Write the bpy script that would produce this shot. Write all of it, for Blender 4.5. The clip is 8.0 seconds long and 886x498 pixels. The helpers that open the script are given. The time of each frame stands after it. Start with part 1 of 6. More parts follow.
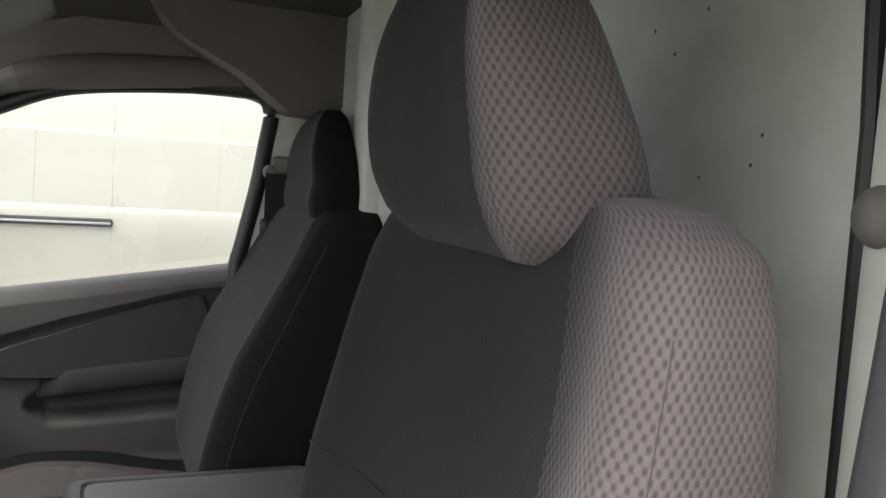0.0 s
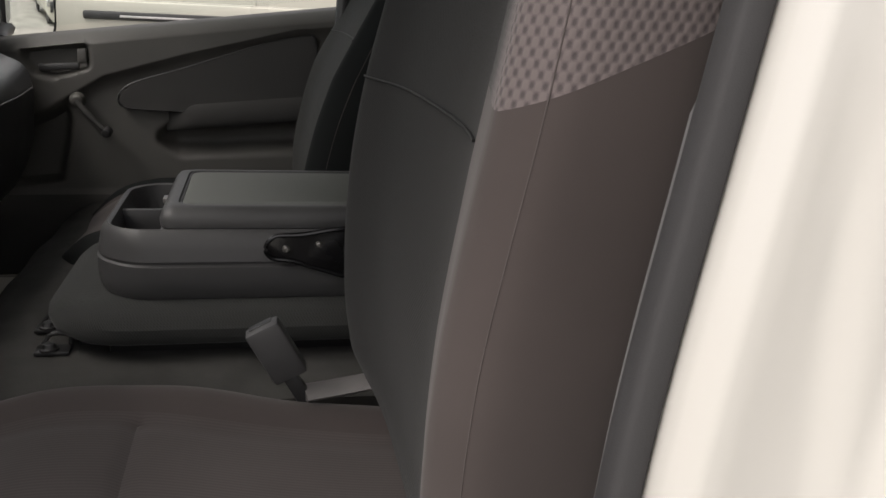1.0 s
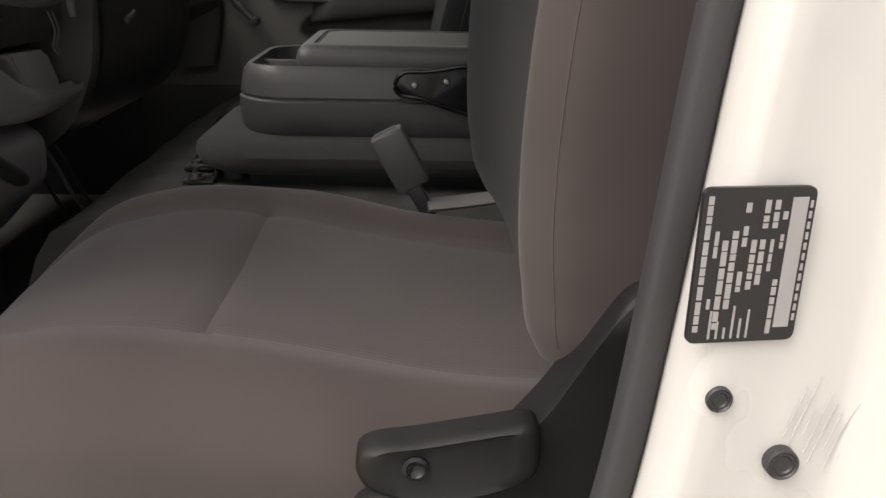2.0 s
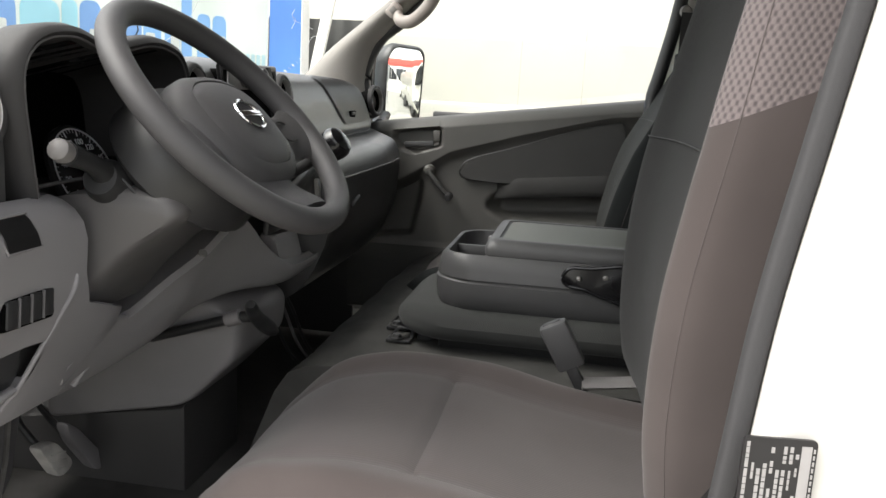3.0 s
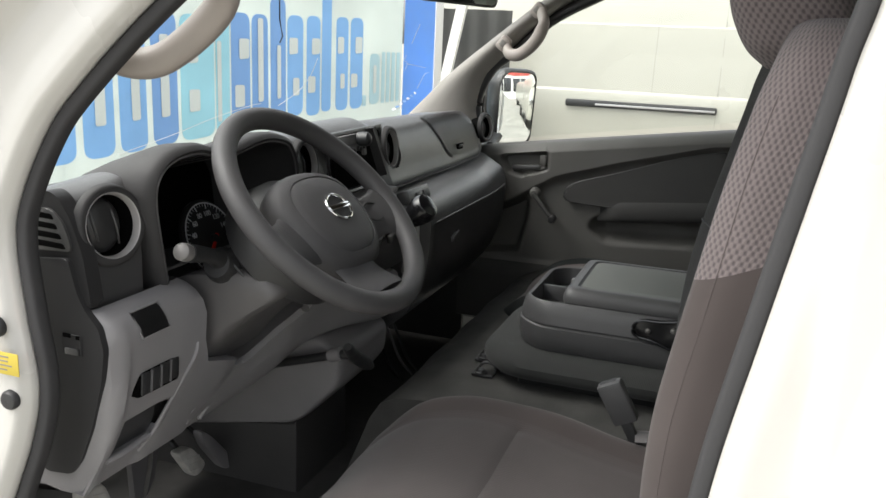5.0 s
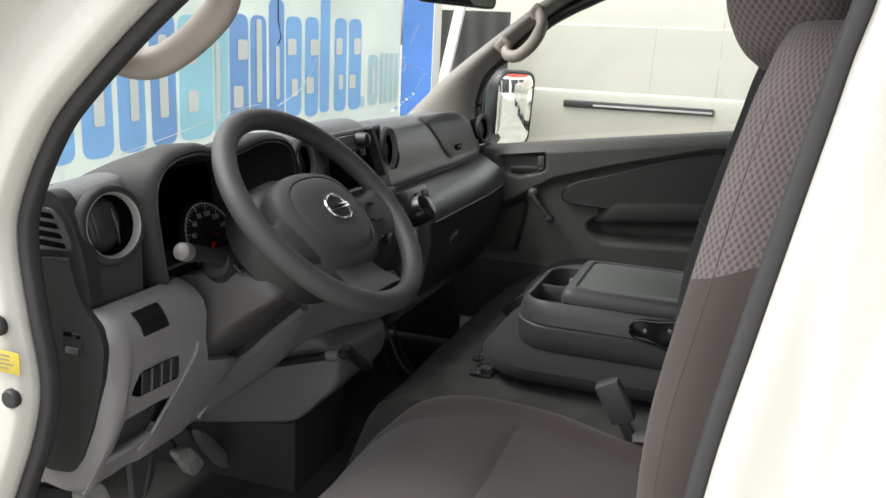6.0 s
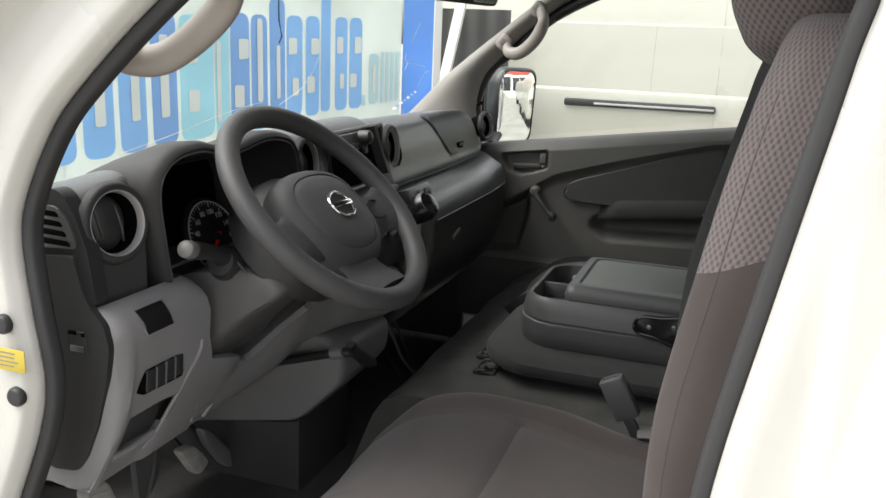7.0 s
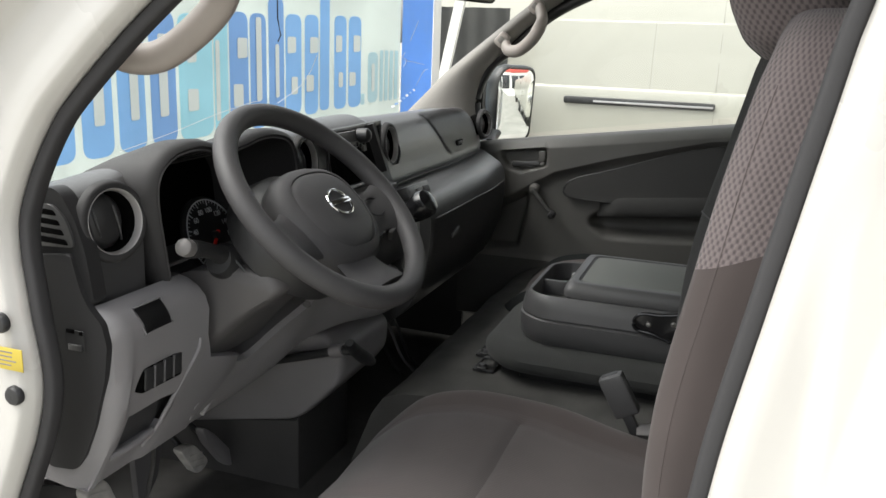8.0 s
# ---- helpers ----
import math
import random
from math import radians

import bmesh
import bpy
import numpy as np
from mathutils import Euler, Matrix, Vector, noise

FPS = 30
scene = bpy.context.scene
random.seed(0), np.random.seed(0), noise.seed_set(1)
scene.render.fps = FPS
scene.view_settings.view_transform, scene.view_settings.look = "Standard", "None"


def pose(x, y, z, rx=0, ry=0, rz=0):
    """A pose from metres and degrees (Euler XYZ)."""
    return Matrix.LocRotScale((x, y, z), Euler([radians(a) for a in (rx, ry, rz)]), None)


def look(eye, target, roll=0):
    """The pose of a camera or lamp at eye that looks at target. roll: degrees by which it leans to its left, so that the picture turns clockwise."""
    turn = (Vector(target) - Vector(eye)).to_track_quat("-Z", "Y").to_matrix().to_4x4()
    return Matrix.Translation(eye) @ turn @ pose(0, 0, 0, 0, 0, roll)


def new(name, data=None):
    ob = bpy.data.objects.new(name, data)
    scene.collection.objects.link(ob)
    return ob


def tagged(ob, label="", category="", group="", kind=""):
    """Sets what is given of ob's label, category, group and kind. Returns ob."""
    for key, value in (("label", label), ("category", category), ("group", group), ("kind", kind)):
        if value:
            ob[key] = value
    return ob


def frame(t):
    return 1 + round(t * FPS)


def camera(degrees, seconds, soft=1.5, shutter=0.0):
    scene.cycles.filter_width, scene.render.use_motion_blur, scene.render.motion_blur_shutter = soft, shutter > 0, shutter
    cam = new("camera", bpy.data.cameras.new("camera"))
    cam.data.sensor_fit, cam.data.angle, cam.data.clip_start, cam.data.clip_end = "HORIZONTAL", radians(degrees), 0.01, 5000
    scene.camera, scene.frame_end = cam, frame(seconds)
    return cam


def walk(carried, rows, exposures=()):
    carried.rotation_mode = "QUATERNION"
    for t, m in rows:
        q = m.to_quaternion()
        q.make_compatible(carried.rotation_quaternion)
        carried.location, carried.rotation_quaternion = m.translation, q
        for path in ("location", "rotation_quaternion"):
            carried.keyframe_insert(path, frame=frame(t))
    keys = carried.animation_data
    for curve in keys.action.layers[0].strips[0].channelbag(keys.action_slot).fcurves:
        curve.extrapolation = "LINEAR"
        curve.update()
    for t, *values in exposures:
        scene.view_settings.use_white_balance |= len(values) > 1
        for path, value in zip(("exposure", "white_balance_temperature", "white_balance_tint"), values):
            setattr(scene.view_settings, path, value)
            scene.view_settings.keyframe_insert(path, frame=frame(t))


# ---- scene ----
cam = camera(56.0, 8.0)
PATH = [
    (0, (-1.09, -0.265, 1.57), (0.751, -1.029, 1.402), 4.0),
    (0.3, (-1.113, -0.307, 1.512), (0.729, -1.054, 1.291), 4.4),
    (0.5, (-1.128, -0.327, 1.469), (0.733, -0.991, 1.156), 3.2),
    (0.7, (-1.149, -0.341, 1.427), (0.722, -0.909, 1.007), 2.8),
    (1, (-1.164, -0.37, 1.371), (0.704, -0.79, 0.792), 3.2),
    (1.5, (-1.169, -0.4, 1.238), (0.696, -0.576, 0.538), 2.1),
    (1.7, (-1.178, -0.401, 1.201), (0.683, -0.548, 0.482), 1.2),
    (2.8, (-1.434, -0.372, 1.276), (0.505, -0.102, 0.866), 3.2),
    (3, (-1.464, -0.392, 1.333), (0.474, -0.076, 0.957), 3.2),
    (3.5, (-1.506, -0.446, 1.475), (0.339, 0.118, 0.948), 3.1),
    (4, (-1.549, -0.509, 1.526), (0.29, 0.115, 1.047), 2.9),
    (4.5, (-1.551, -0.518, 1.527), (0.282, 0.123, 1.045), 2.6),
    (6, (-1.56, -0.52, 1.527), (0.275, 0.115, 1.049), 2.7),
    (6.5, (-1.561, -0.52, 1.524), (0.271, 0.12, 1.043), 2.4),
    (7, (-1.561, -0.516, 1.523), (0.273, 0.121, 1.043), 2.4),
    (7.5, (-1.56, -0.519, 1.521), (0.277, 0.106, 1.04), 2.2),
    (8, (-1.559, -0.518, 1.521), (0.274, 0.119, 1.038), 2.2),
]
LIGHT = [(0, 1.65, 6500, 11), (0.5, 1.3, 6600, 12), (1, 0.95, 6800, 13), (1.5, 1.06, 6900, 14), (2, 1.2, 6900, 14), (3, 1.9, 6600, 9), (3.5, 2.0, 6500, 8), (4, 1.98, 6500, 8), (4.5, 1.74, 6500, 8), (6, 1.53, 6500, 8), (8, 1.52, 6500, 8)]
walk(cam, [(t, look(eye, target, roll)) for t, eye, target, roll in PATH], LIGHT)

# ---- world and light ----
SUN_ELEVATION, SUN_TURN = 60.0, -25.0
world = bpy.data.worlds.new("sky")
scene.world = world
world.use_nodes = True
wn = world.node_tree.nodes
sky = wn.new("ShaderNodeTexSky")
sky.sky_type, sky.sun_disc = "NISHITA", False
sky.sun_elevation, sky.sun_rotation = radians(SUN_ELEVATION), radians(SUN_TURN)
sky.dust_density, sky.air_density = 4.0, 1.0
hsv = wn.new("ShaderNodeHueSaturation")
hsv.inputs["Saturation"].default_value = 0.14
world.node_tree.links.new(sky.outputs[0], hsv.inputs["Color"])
world.node_tree.links.new(hsv.outputs[0], wn["Background"].inputs["Color"])
wn["Background"].inputs["Strength"].default_value = 0.15
sun = new("sun", bpy.data.lights.new("sun", "SUN"))
sun.data.energy, sun.data.angle, sun.data.color = 1.3, radians(60), (1.0, 0.95, 0.88)
_e, _a = radians(SUN_ELEVATION), radians(SUN_TURN)
sun.matrix_world = look((0, 0, 8), (-math.sin(_a) * math.cos(_e) * 8, -math.cos(_a) * math.cos(_e) * 8, 8 - 8 * math.sin(_e)))


# ---- materials ----
def nodes_of(name):
    m = bpy.data.materials.new(name)
    m.use_nodes = True
    return m, m.node_tree.nodes, m.node_tree.links, m.node_tree.nodes["Principled BSDF"]


def put(links, a, b):
    links.new(a, b)


def plain(name, colour, rough=0.5, vary=0.12, scale=6.0, grain=900.0, bump=0.08, metal=0.0, stain=None, coat=0.0, spec=0.5):
    """A surface with broad uneven tone, fine grain and a slightly uneven gloss."""
    m, n, l, b = nodes_of(name)
    geo = n.new("ShaderNodeNewGeometry")
    broad = n.new("ShaderNodeTexNoise")
    broad.inputs["Scale"].default_value, broad.inputs["Detail"].default_value = scale, 5
    fine = n.new("ShaderNodeTexNoise")
    fine.inputs["Scale"].default_value, fine.inputs["Detail"].default_value = grain, 2
    put(l, geo.outputs["Position"], broad.inputs["Vector"])
    put(l, geo.outputs["Position"], fine.inputs["Vector"])
    ramp = n.new("ShaderNodeValToRGB")
    lo, hi = 1 - vary, 1 + vary
    ramp.color_ramp.elements[0].position, ramp.color_ramp.elements[1].position = 0.3, 0.7
    ramp.color_ramp.elements[0].color = (*[min(1, c * lo) for c in (stain or colour)], 1)
    ramp.color_ramp.elements[1].color = (*[min(1, c * hi) for c in colour], 1)
    put(l, broad.outputs["Fac"], ramp.inputs["Fac"])
    put(l, ramp.outputs["Color"], b.inputs["Base Color"])
    rr = n.new("ShaderNodeMapRange")
    rr.inputs["To Min"].default_value, rr.inputs["To Max"].default_value = max(0.02, rough - 0.1), min(1, rough + 0.1)
    put(l, broad.outputs["Fac"], rr.inputs["Value"])
    put(l, rr.outputs["Result"], b.inputs["Roughness"])
    b.inputs["Metallic"].default_value = metal
    b.inputs["Coat Weight"].default_value = coat
    b.inputs["Specular IOR Level"].default_value = spec
    if bump:
        bp = n.new("ShaderNodeBump")
        bp.inputs["Strength"].default_value, bp.inputs["Distance"].default_value = bump, 0.001
        put(l, fine.outputs["Fac"], bp.inputs["Height"])
        put(l, bp.outputs["Normal"], b.inputs["Normal"])
    return m


def fabric(name, colour, dark, pitch, kind="rib", rough=0.95, bump=0.35, sheen=0.15, fade_to=None):
    """Woven cloth laid by the surface's own metres: rib (fine cords) or check (staggered dark knots)."""
    m, n, l, b = nodes_of(name)
    uv = n.new("ShaderNodeUVMap")
    sep = n.new("ShaderNodeSeparateXYZ")
    put(l, uv.outputs["UV"], sep.inputs[0])

    def op(kind_, a, c=None):
        q = n.new("ShaderNodeMath")
        q.operation = kind_
        for k, v in enumerate((a, c)):
            if v is None:
                continue
            if isinstance(v, (int, float)):
                q.inputs[k].default_value = v
            else:
                put(l, v, q.inputs[k])
        return q.outputs[0]

    wob = n.new("ShaderNodeTexNoise")
    wob.inputs["Scale"].default_value = 60
    put(l, uv.outputs["UV"], wob.inputs["Vector"])
    su = op("SINE", op("ADD", op("MULTIPLY", sep.outputs["Y" if kind == "cross" else "X"], 2 * math.pi / pitch), op("MULTIPLY", wob.outputs["Fac"], 0.9)))
    if kind == "check":
        sv = op("SINE", op("MULTIPLY", sep.outputs["Y"], 2 * math.pi / (pitch * 1.4)))
        wave = op("MULTIPLY", su, sv)
    elif kind == "felt":
        wave = op("MULTIPLY", su, 0.0)
    else:
        wave = su
    fine = n.new("ShaderNodeTexNoise")
    fine.inputs["Scale"].default_value, fine.inputs["Detail"].default_value = 1400, 2
    put(l, uv.outputs["UV"], fine.inputs["Vector"])
    broad = n.new("ShaderNodeTexNoise")
    broad.inputs["Scale"].default_value, broad.inputs["Detail"].default_value = 7, 4
    put(l, uv.outputs["UV"], broad.inputs["Vector"])
    fac = op("ADD", op("MULTIPLY", wave, 0.5), op("ADD", 0.28, op("MULTIPLY", fine.outputs["Fac"], 0.45)))
    ramp = n.new("ShaderNodeValToRGB")
    ramp.color_ramp.elements[0].position, ramp.color_ramp.elements[1].position = (0.12, 0.62) if kind == "check" else (0.1, 0.9)
    ramp.color_ramp.elements[0].color, ramp.color_ramp.elements[1].color = (*dark, 1), (*colour, 1)
    put(l, fac, ramp.inputs["Fac"])
    mix = n.new("ShaderNodeMixRGB")
    mix.blend_type = "MULTIPLY"
    mix.inputs["Fac"].default_value = 1
    tone = n.new("ShaderNodeMapRange")
    tone.inputs["To Min"].default_value, tone.inputs["To Max"].default_value = 0.8, 1.2
    put(l, broad.outputs["Fac"], tone.inputs["Value"])
    put(l, ramp.outputs["Color"], mix.inputs["Color1"])
    put(l, tone.outputs["Result"], mix.inputs["Color2"])
    colour_out = mix.outputs["Color"]
    if fade_to:
        # blends from fade_to into the weave by the mesh's fade value
        worn = n.new("ShaderNodeAttribute")
        worn.attribute_name = "fade"
        over = n.new("ShaderNodeMixRGB")
        over.inputs["Color1"].default_value = (*fade_to, 1)
        put(l, worn.outputs["Fac"], over.inputs["Fac"])
        put(l, colour_out, over.inputs["Color2"])
        colour_out = over.outputs["Color"]
    put(l, colour_out, b.inputs["Base Color"])
    b.inputs["Roughness"].default_value = rough
    b.inputs["Specular IOR Level"].default_value = 0.2
    b.inputs["Sheen Weight"].default_value = sheen
    b.inputs["Sheen Roughness"].default_value = 0.5
    bp = n.new("ShaderNodeBump")
    bp.inputs["Strength"].default_value, bp.inputs["Distance"].default_value = bump, 0.0012
    put(l, fac, bp.inputs["Height"])
    put(l, bp.outputs["Normal"], b.inputs["Normal"])
    return m


def glass(name, colour=(0.97, 0.985, 0.98), gloss=0.025):
    """A thin clear pane: it lets light straight through and mirrors a little."""
    m, n, l, b = nodes_of(name)
    clear, shine, mix = n.new("ShaderNodeBsdfTransparent"), n.new("ShaderNodeBsdfGlossy"), n.new("ShaderNodeMixShader")
    clear.inputs["Color"].default_value = (*colour, 1)
    shine.inputs["Roughness"].default_value = 0.02
    mix.inputs["Fac"].default_value = gloss
    put(l, clear.outputs[0], mix.inputs[1])
    put(l, shine.outputs[0], mix.inputs[2])
    put(l, mix.outputs[0], n["Material Output"].inputs["Surface"])
    n.remove(b)
    return m


def mirror(name):
    m, n, l, b = nodes_of(name)
    b.inputs["Base Color"].default_value = (0.86, 0.88, 0.88, 1)
    b.inputs["Metallic"].default_value = 1
    b.inputs["Roughness"].default_value = 0.02
    return m


WHITE_PAINT = plain("white_paint", (0.5, 0.486, 0.46), 0.28, 0.03, 3, 300, 0.02, coat=0.5)
VAN_PAINT = plain("neighbour_paint", (0.42, 0.408, 0.352), 0.3, 0.03, 1.5, 200, 0.02, coat=0.4)
DASH_DARK = plain("charcoal_plastic", (0.049, 0.0485, 0.0495), 0.34, 0.1, 7, 1500, 0.3, spec=0.85)
DASH_MATT = plain("matt_charcoal", (0.036, 0.035, 0.036), 0.6, 0.1, 7, 1500, 0.3, spec=0.3)
DASH_BLACK = plain("black_plastic", (0.024, 0.024, 0.025), 0.42, 0.1, 9, 1500, 0.2)
DASH_GREY = plain("light_grey_plastic", (0.225, 0.217, 0.224), 0.45, 0.06, 8, 1500, 0.25)
MID_GREY = plain("mid_grey_plastic", (0.1, 0.0955, 0.0985), 0.48, 0.08, 8, 1500, 0.25)
WHEEL_SKIN = plain("wheel_skin", (0.064, 0.062, 0.064), 0.5, 0.1, 14, 1800, 0.35, spec=0.32)
RUBBER = plain("seal_rubber", (0.03, 0.029, 0.0305), 0.75, 0.08, 12, 900, 0.15)
DOOR_TRIM = plain("door_trim", (0.092, 0.089, 0.083), 0.5, 0.08, 6, 1500, 0.25)
DOOR_INSET = plain("door_inset", (0.042, 0.0415, 0.04), 0.75, 0.1, 12, 1100, 0.3)
HEADLINER = plain("headliner_cloth", (0.17, 0.15, 0.135), 0.95, 0.06, 9, 900, 0.3)
PILLAR_TRIM = plain("pillar_trim", (0.2, 0.187, 0.172), 0.65, 0.05, 8, 1500, 0.2)
HANDLE_BEIGE = plain("handle_beige", (0.31, 0.275, 0.25), 0.5, 0.05, 20, 1500, 0.15)
PARTITION = plain("partition_paint", (0.74, 0.765, 0.7), 0.5, 0.04, 9, 260, 0.15, stain=(0.6, 0.62, 0.55))
CARPET = plain("carpet", (0.054, 0.053, 0.05), 1.0, 0.25, 18, 700, 1.0)
MAT_BLACK = plain("footwell_mat", (0.052, 0.05, 0.048), 0.8, 0.3, 14, 500, 0.5)
CONSOLE = plain("console_plastic", (0.057, 0.0565, 0.058), 0.46, 0.08, 9, 1500, 0.25)
LID_PAD = plain("lid_pad", (0.115, 0.12, 0.111), 0.7, 0.05, 12, 1300, 0.25)
CLOTH_PLAIN = fabric("plain_cloth", (0.07, 0.0575, 0.055), (0.056, 0.046, 0.044), 0.0018, "felt", bump=0.15)
CLOTH_RIB = fabric("ribbed_cloth", (0.081, 0.069, 0.067), (0.066, 0.0565, 0.055), 0.0045, "rib", bump=0.08)
CLOTH_DARK = fabric("charcoal_cloth", (0.0155, 0.0155, 0.0152), (0.011, 0.011, 0.0108), 0.0042, "check", bump=0.3, sheen=0.08)
CLOTH_SLATE = fabric("slate_cloth", (0.034, 0.035, 0.034), (0.025, 0.026, 0.025), 0.0042, "check", bump=0.3, sheen=0.1)
CLOTH_CHECK = fabric("checked_cloth", (0.155, 0.13, 0.129), (0.078, 0.066, 0.068), 0.0078, "check", bump=0.5, fade_to=(0.017, 0.017, 0.0166))
CLOTH_BLACK = fabric("black_cloth", (0.011, 0.0135, 0.014), (0.009, 0.009, 0.009), 0.0018, "felt", bump=0.2, sheen=0.0)
THREAD = plain("thread", (0.078, 0.065, 0.063), 0.9, 0.1, 20, 900, 0)
CHROME = plain("chrome", (0.75, 0.75, 0.76), 0.12, 0.03, 20, 400, 0, metal=1)
STEEL = plain("steel", (0.3, 0.29, 0.28), 0.45, 0.15, 60, 700, 0.1, metal=1)
SILVER = plain("silver_plastic", (0.45, 0.435, 0.435), 0.32, 0.05, 20, 900, 0.05, metal=0.25)
GLOSS_BLACK = plain("gloss_black", (0.008, 0.008, 0.009), 0.24, 0.1, 20, 900, 0)
# same plastic as DASH_GREY, its colour lightened to offset weak light at the knees
KNEE_GREY = plain("knee_grey", (0.28, 0.27, 0.275), 0.45, 0.06, 8, 1500, 0.25)
PEDAL_WORN = plain("worn_pedal", (0.5, 0.48, 0.45), 0.7, 0.2, 40, 900, 0.2)
FOOT_PLASTIC = plain("footwell_plastic", (0.052, 0.05, 0.05), 0.5, 0.12, 8, 1200, 0.25)
COLUMN_DARK = plain("column_cover_grey", (0.088, 0.084, 0.085), 0.45, 0.06, 8, 1500, 0.25)
COLUMN_GREY = plain("column_grey", (0.23, 0.219, 0.224), 0.45, 0.06, 8, 1500, 0.25)
LID_DARK = plain("lid_charcoal", (0.025, 0.0245, 0.0255), 0.52, 0.1, 7, 1500, 0.25, spec=0.25)
STALK_GREY = plain("pale_grey_plastic", (0.16, 0.152, 0.15), 0.5, 0.06, 30, 900, 0.1)
COVER_BLACK = plain("satin_black", (0.012, 0.0118, 0.012), 0.5, 0.1, 20, 1500, 0.25, spec=0.3)
BELT = plain("belt_webbing", (0.02, 0.02, 0.02), 0.85, 0.1, 30, 900, 0.3)
# near-black: painted shade of gaps and recesses, also the black switch bank and dial backing
BLACK_AND_SHADE = plain("black_and_shade", (0.002, 0.002, 0.002), 0.95, 0.1, 20, 500, 0, spec=0.05)
GAUGE_INK = plain("gauge_ink", (0.6, 0.61, 0.63), 0.6, 0.04, 20, 500, 0)
RED_INK = plain("red_ink", (0.85, 0.03, 0.02), 0.5, 0.05, 20, 500, 0)
PLATE_BLACK = plain("plate_black", (0.014, 0.013, 0.014), 0.45, 0.1, 30, 500, 0)
PLATE_INK = plain("plate_ink", (0.3, 0.288, 0.285), 0.5, 0.06, 60, 500, 0)
YELLOW = plain("yellow_label", (0.5, 0.385, 0.055), 0.5, 0.05, 30, 500, 0)
BANNER_WHITE = plain("banner_vinyl", (0.66, 0.705, 0.68), 0.5, 0.08, 3, 80, 0.05)
BLUE_DEEP = plain("blue_vinyl", (0.20, 0.39, 0.74), 0.5, 0.08, 3, 80, 0.05)
BLUE_MID = plain("mid_blue_vinyl", (0.24, 0.48, 0.84), 0.5, 0.08, 3, 80, 0.05)
BLUE_PALE = plain("pale_blue_vinyl", (0.36, 0.70, 0.82), 0.5, 0.08, 3, 80, 0.05)
BLUE_FADED = plain("faded_blue_vinyl", (0.46, 0.66, 0.72), 0.5, 0.1, 3, 80, 0.05)
GROUND_MAT = plain("concrete_ground", (0.26, 0.253, 0.225), 0.9, 0.18, 1.2, 60, 0.5)
WALL_WHITE = plain("white_wall", (0.75, 0.74, 0.7), 0.85, 0.06, 1, 40, 0.1)
RED_WALL = plain("red_band", (0.5, 0.08, 0.06), 0.7, 0.08, 1, 40, 0.1)
DARK_GLASS = plain("dark_window", (0.02, 0.022, 0.025), 0.12, 0.1, 2, 50, 0)
SEAM_GREY = plain("panel_seam", (0.26, 0.26, 0.23), 0.6, 0.1, 3, 60, 0)
FOLIAGE_DARK = plain("dark_tarp", (0.1, 0.1, 0.098), 0.8, 0.2, 3, 40, 0.4)
RESIDUE = plain("paper_residue", (0.42, 0.41, 0.392), 0.7, 0.1, 90, 600, 0.1)
CRACK = plain("crack_edge", (0.85, 0.87, 0.88), 0.25, 0.02, 30, 400, 0)
GLASS = glass("clear_glass")
MIRROR = mirror("mirror_glass")


# ---- mesh helpers ----
def part(name, bm, material, parent=None, label="", smooth=40, kind="", category="", group=""):
    """Links a bmesh as one mesh object; under a parent it is a part."""
    bmesh.ops.recalc_face_normals(bm, faces=bm.faces)
    me = bpy.data.meshes.new(name)
    bm.to_mesh(me)
    bm.free()
    me.materials.append(material)
    if smooth:
        me.shade_smooth()
        me.set_sharp_from_angle(angle=radians(smooth))
    else:
        me.shade_flat()
    ob = new(name, me)
    if parent is not None:
        ob.parent = parent
        ob.matrix_parent_inverse = parent.matrix_world.inverted()
    return tagged(ob, label, category, group, kind)


def thing(name, at, label, category, group="", kind=""):
    ob = new(name)
    ob.empty_display_size = 0.05
    ob.matrix_world = Matrix.Translation(at)
    return tagged(ob, label, category, group, kind)


def rbox(size, at=(0, 0, 0), bevel=0.004, turn=(0, 0, 0), segs=2, bm=None, taper=None):
    """A bevelled box; taper scales its top in x and y."""
    bm = bm or bmesh.new()
    got = bmesh.ops.create_cube(bm, size=1)
    vs = got["verts"]
    for v in vs:
        if taper and v.co.z > 0:
            v.co.x *= taper[0]
            v.co.y *= taper[1]
        v.co = Vector((v.co.x * size[0], v.co.y * size[1], v.co.z * size[2]))
    if bevel:
        es = list({e for v in vs for e in v.link_edges})
        made = bmesh.ops.bevel(bm, geom=es, offset=min(bevel, min(size) * 0.49), segments=segs, affect="EDGES", profile=0.5)
        vs = list({v for f in made["faces"] for v in f.verts} | {v for v in vs if v.is_valid})
    bmesh.ops.transform(bm, matrix=pose(*at, *turn), verts=vs)
    return bm


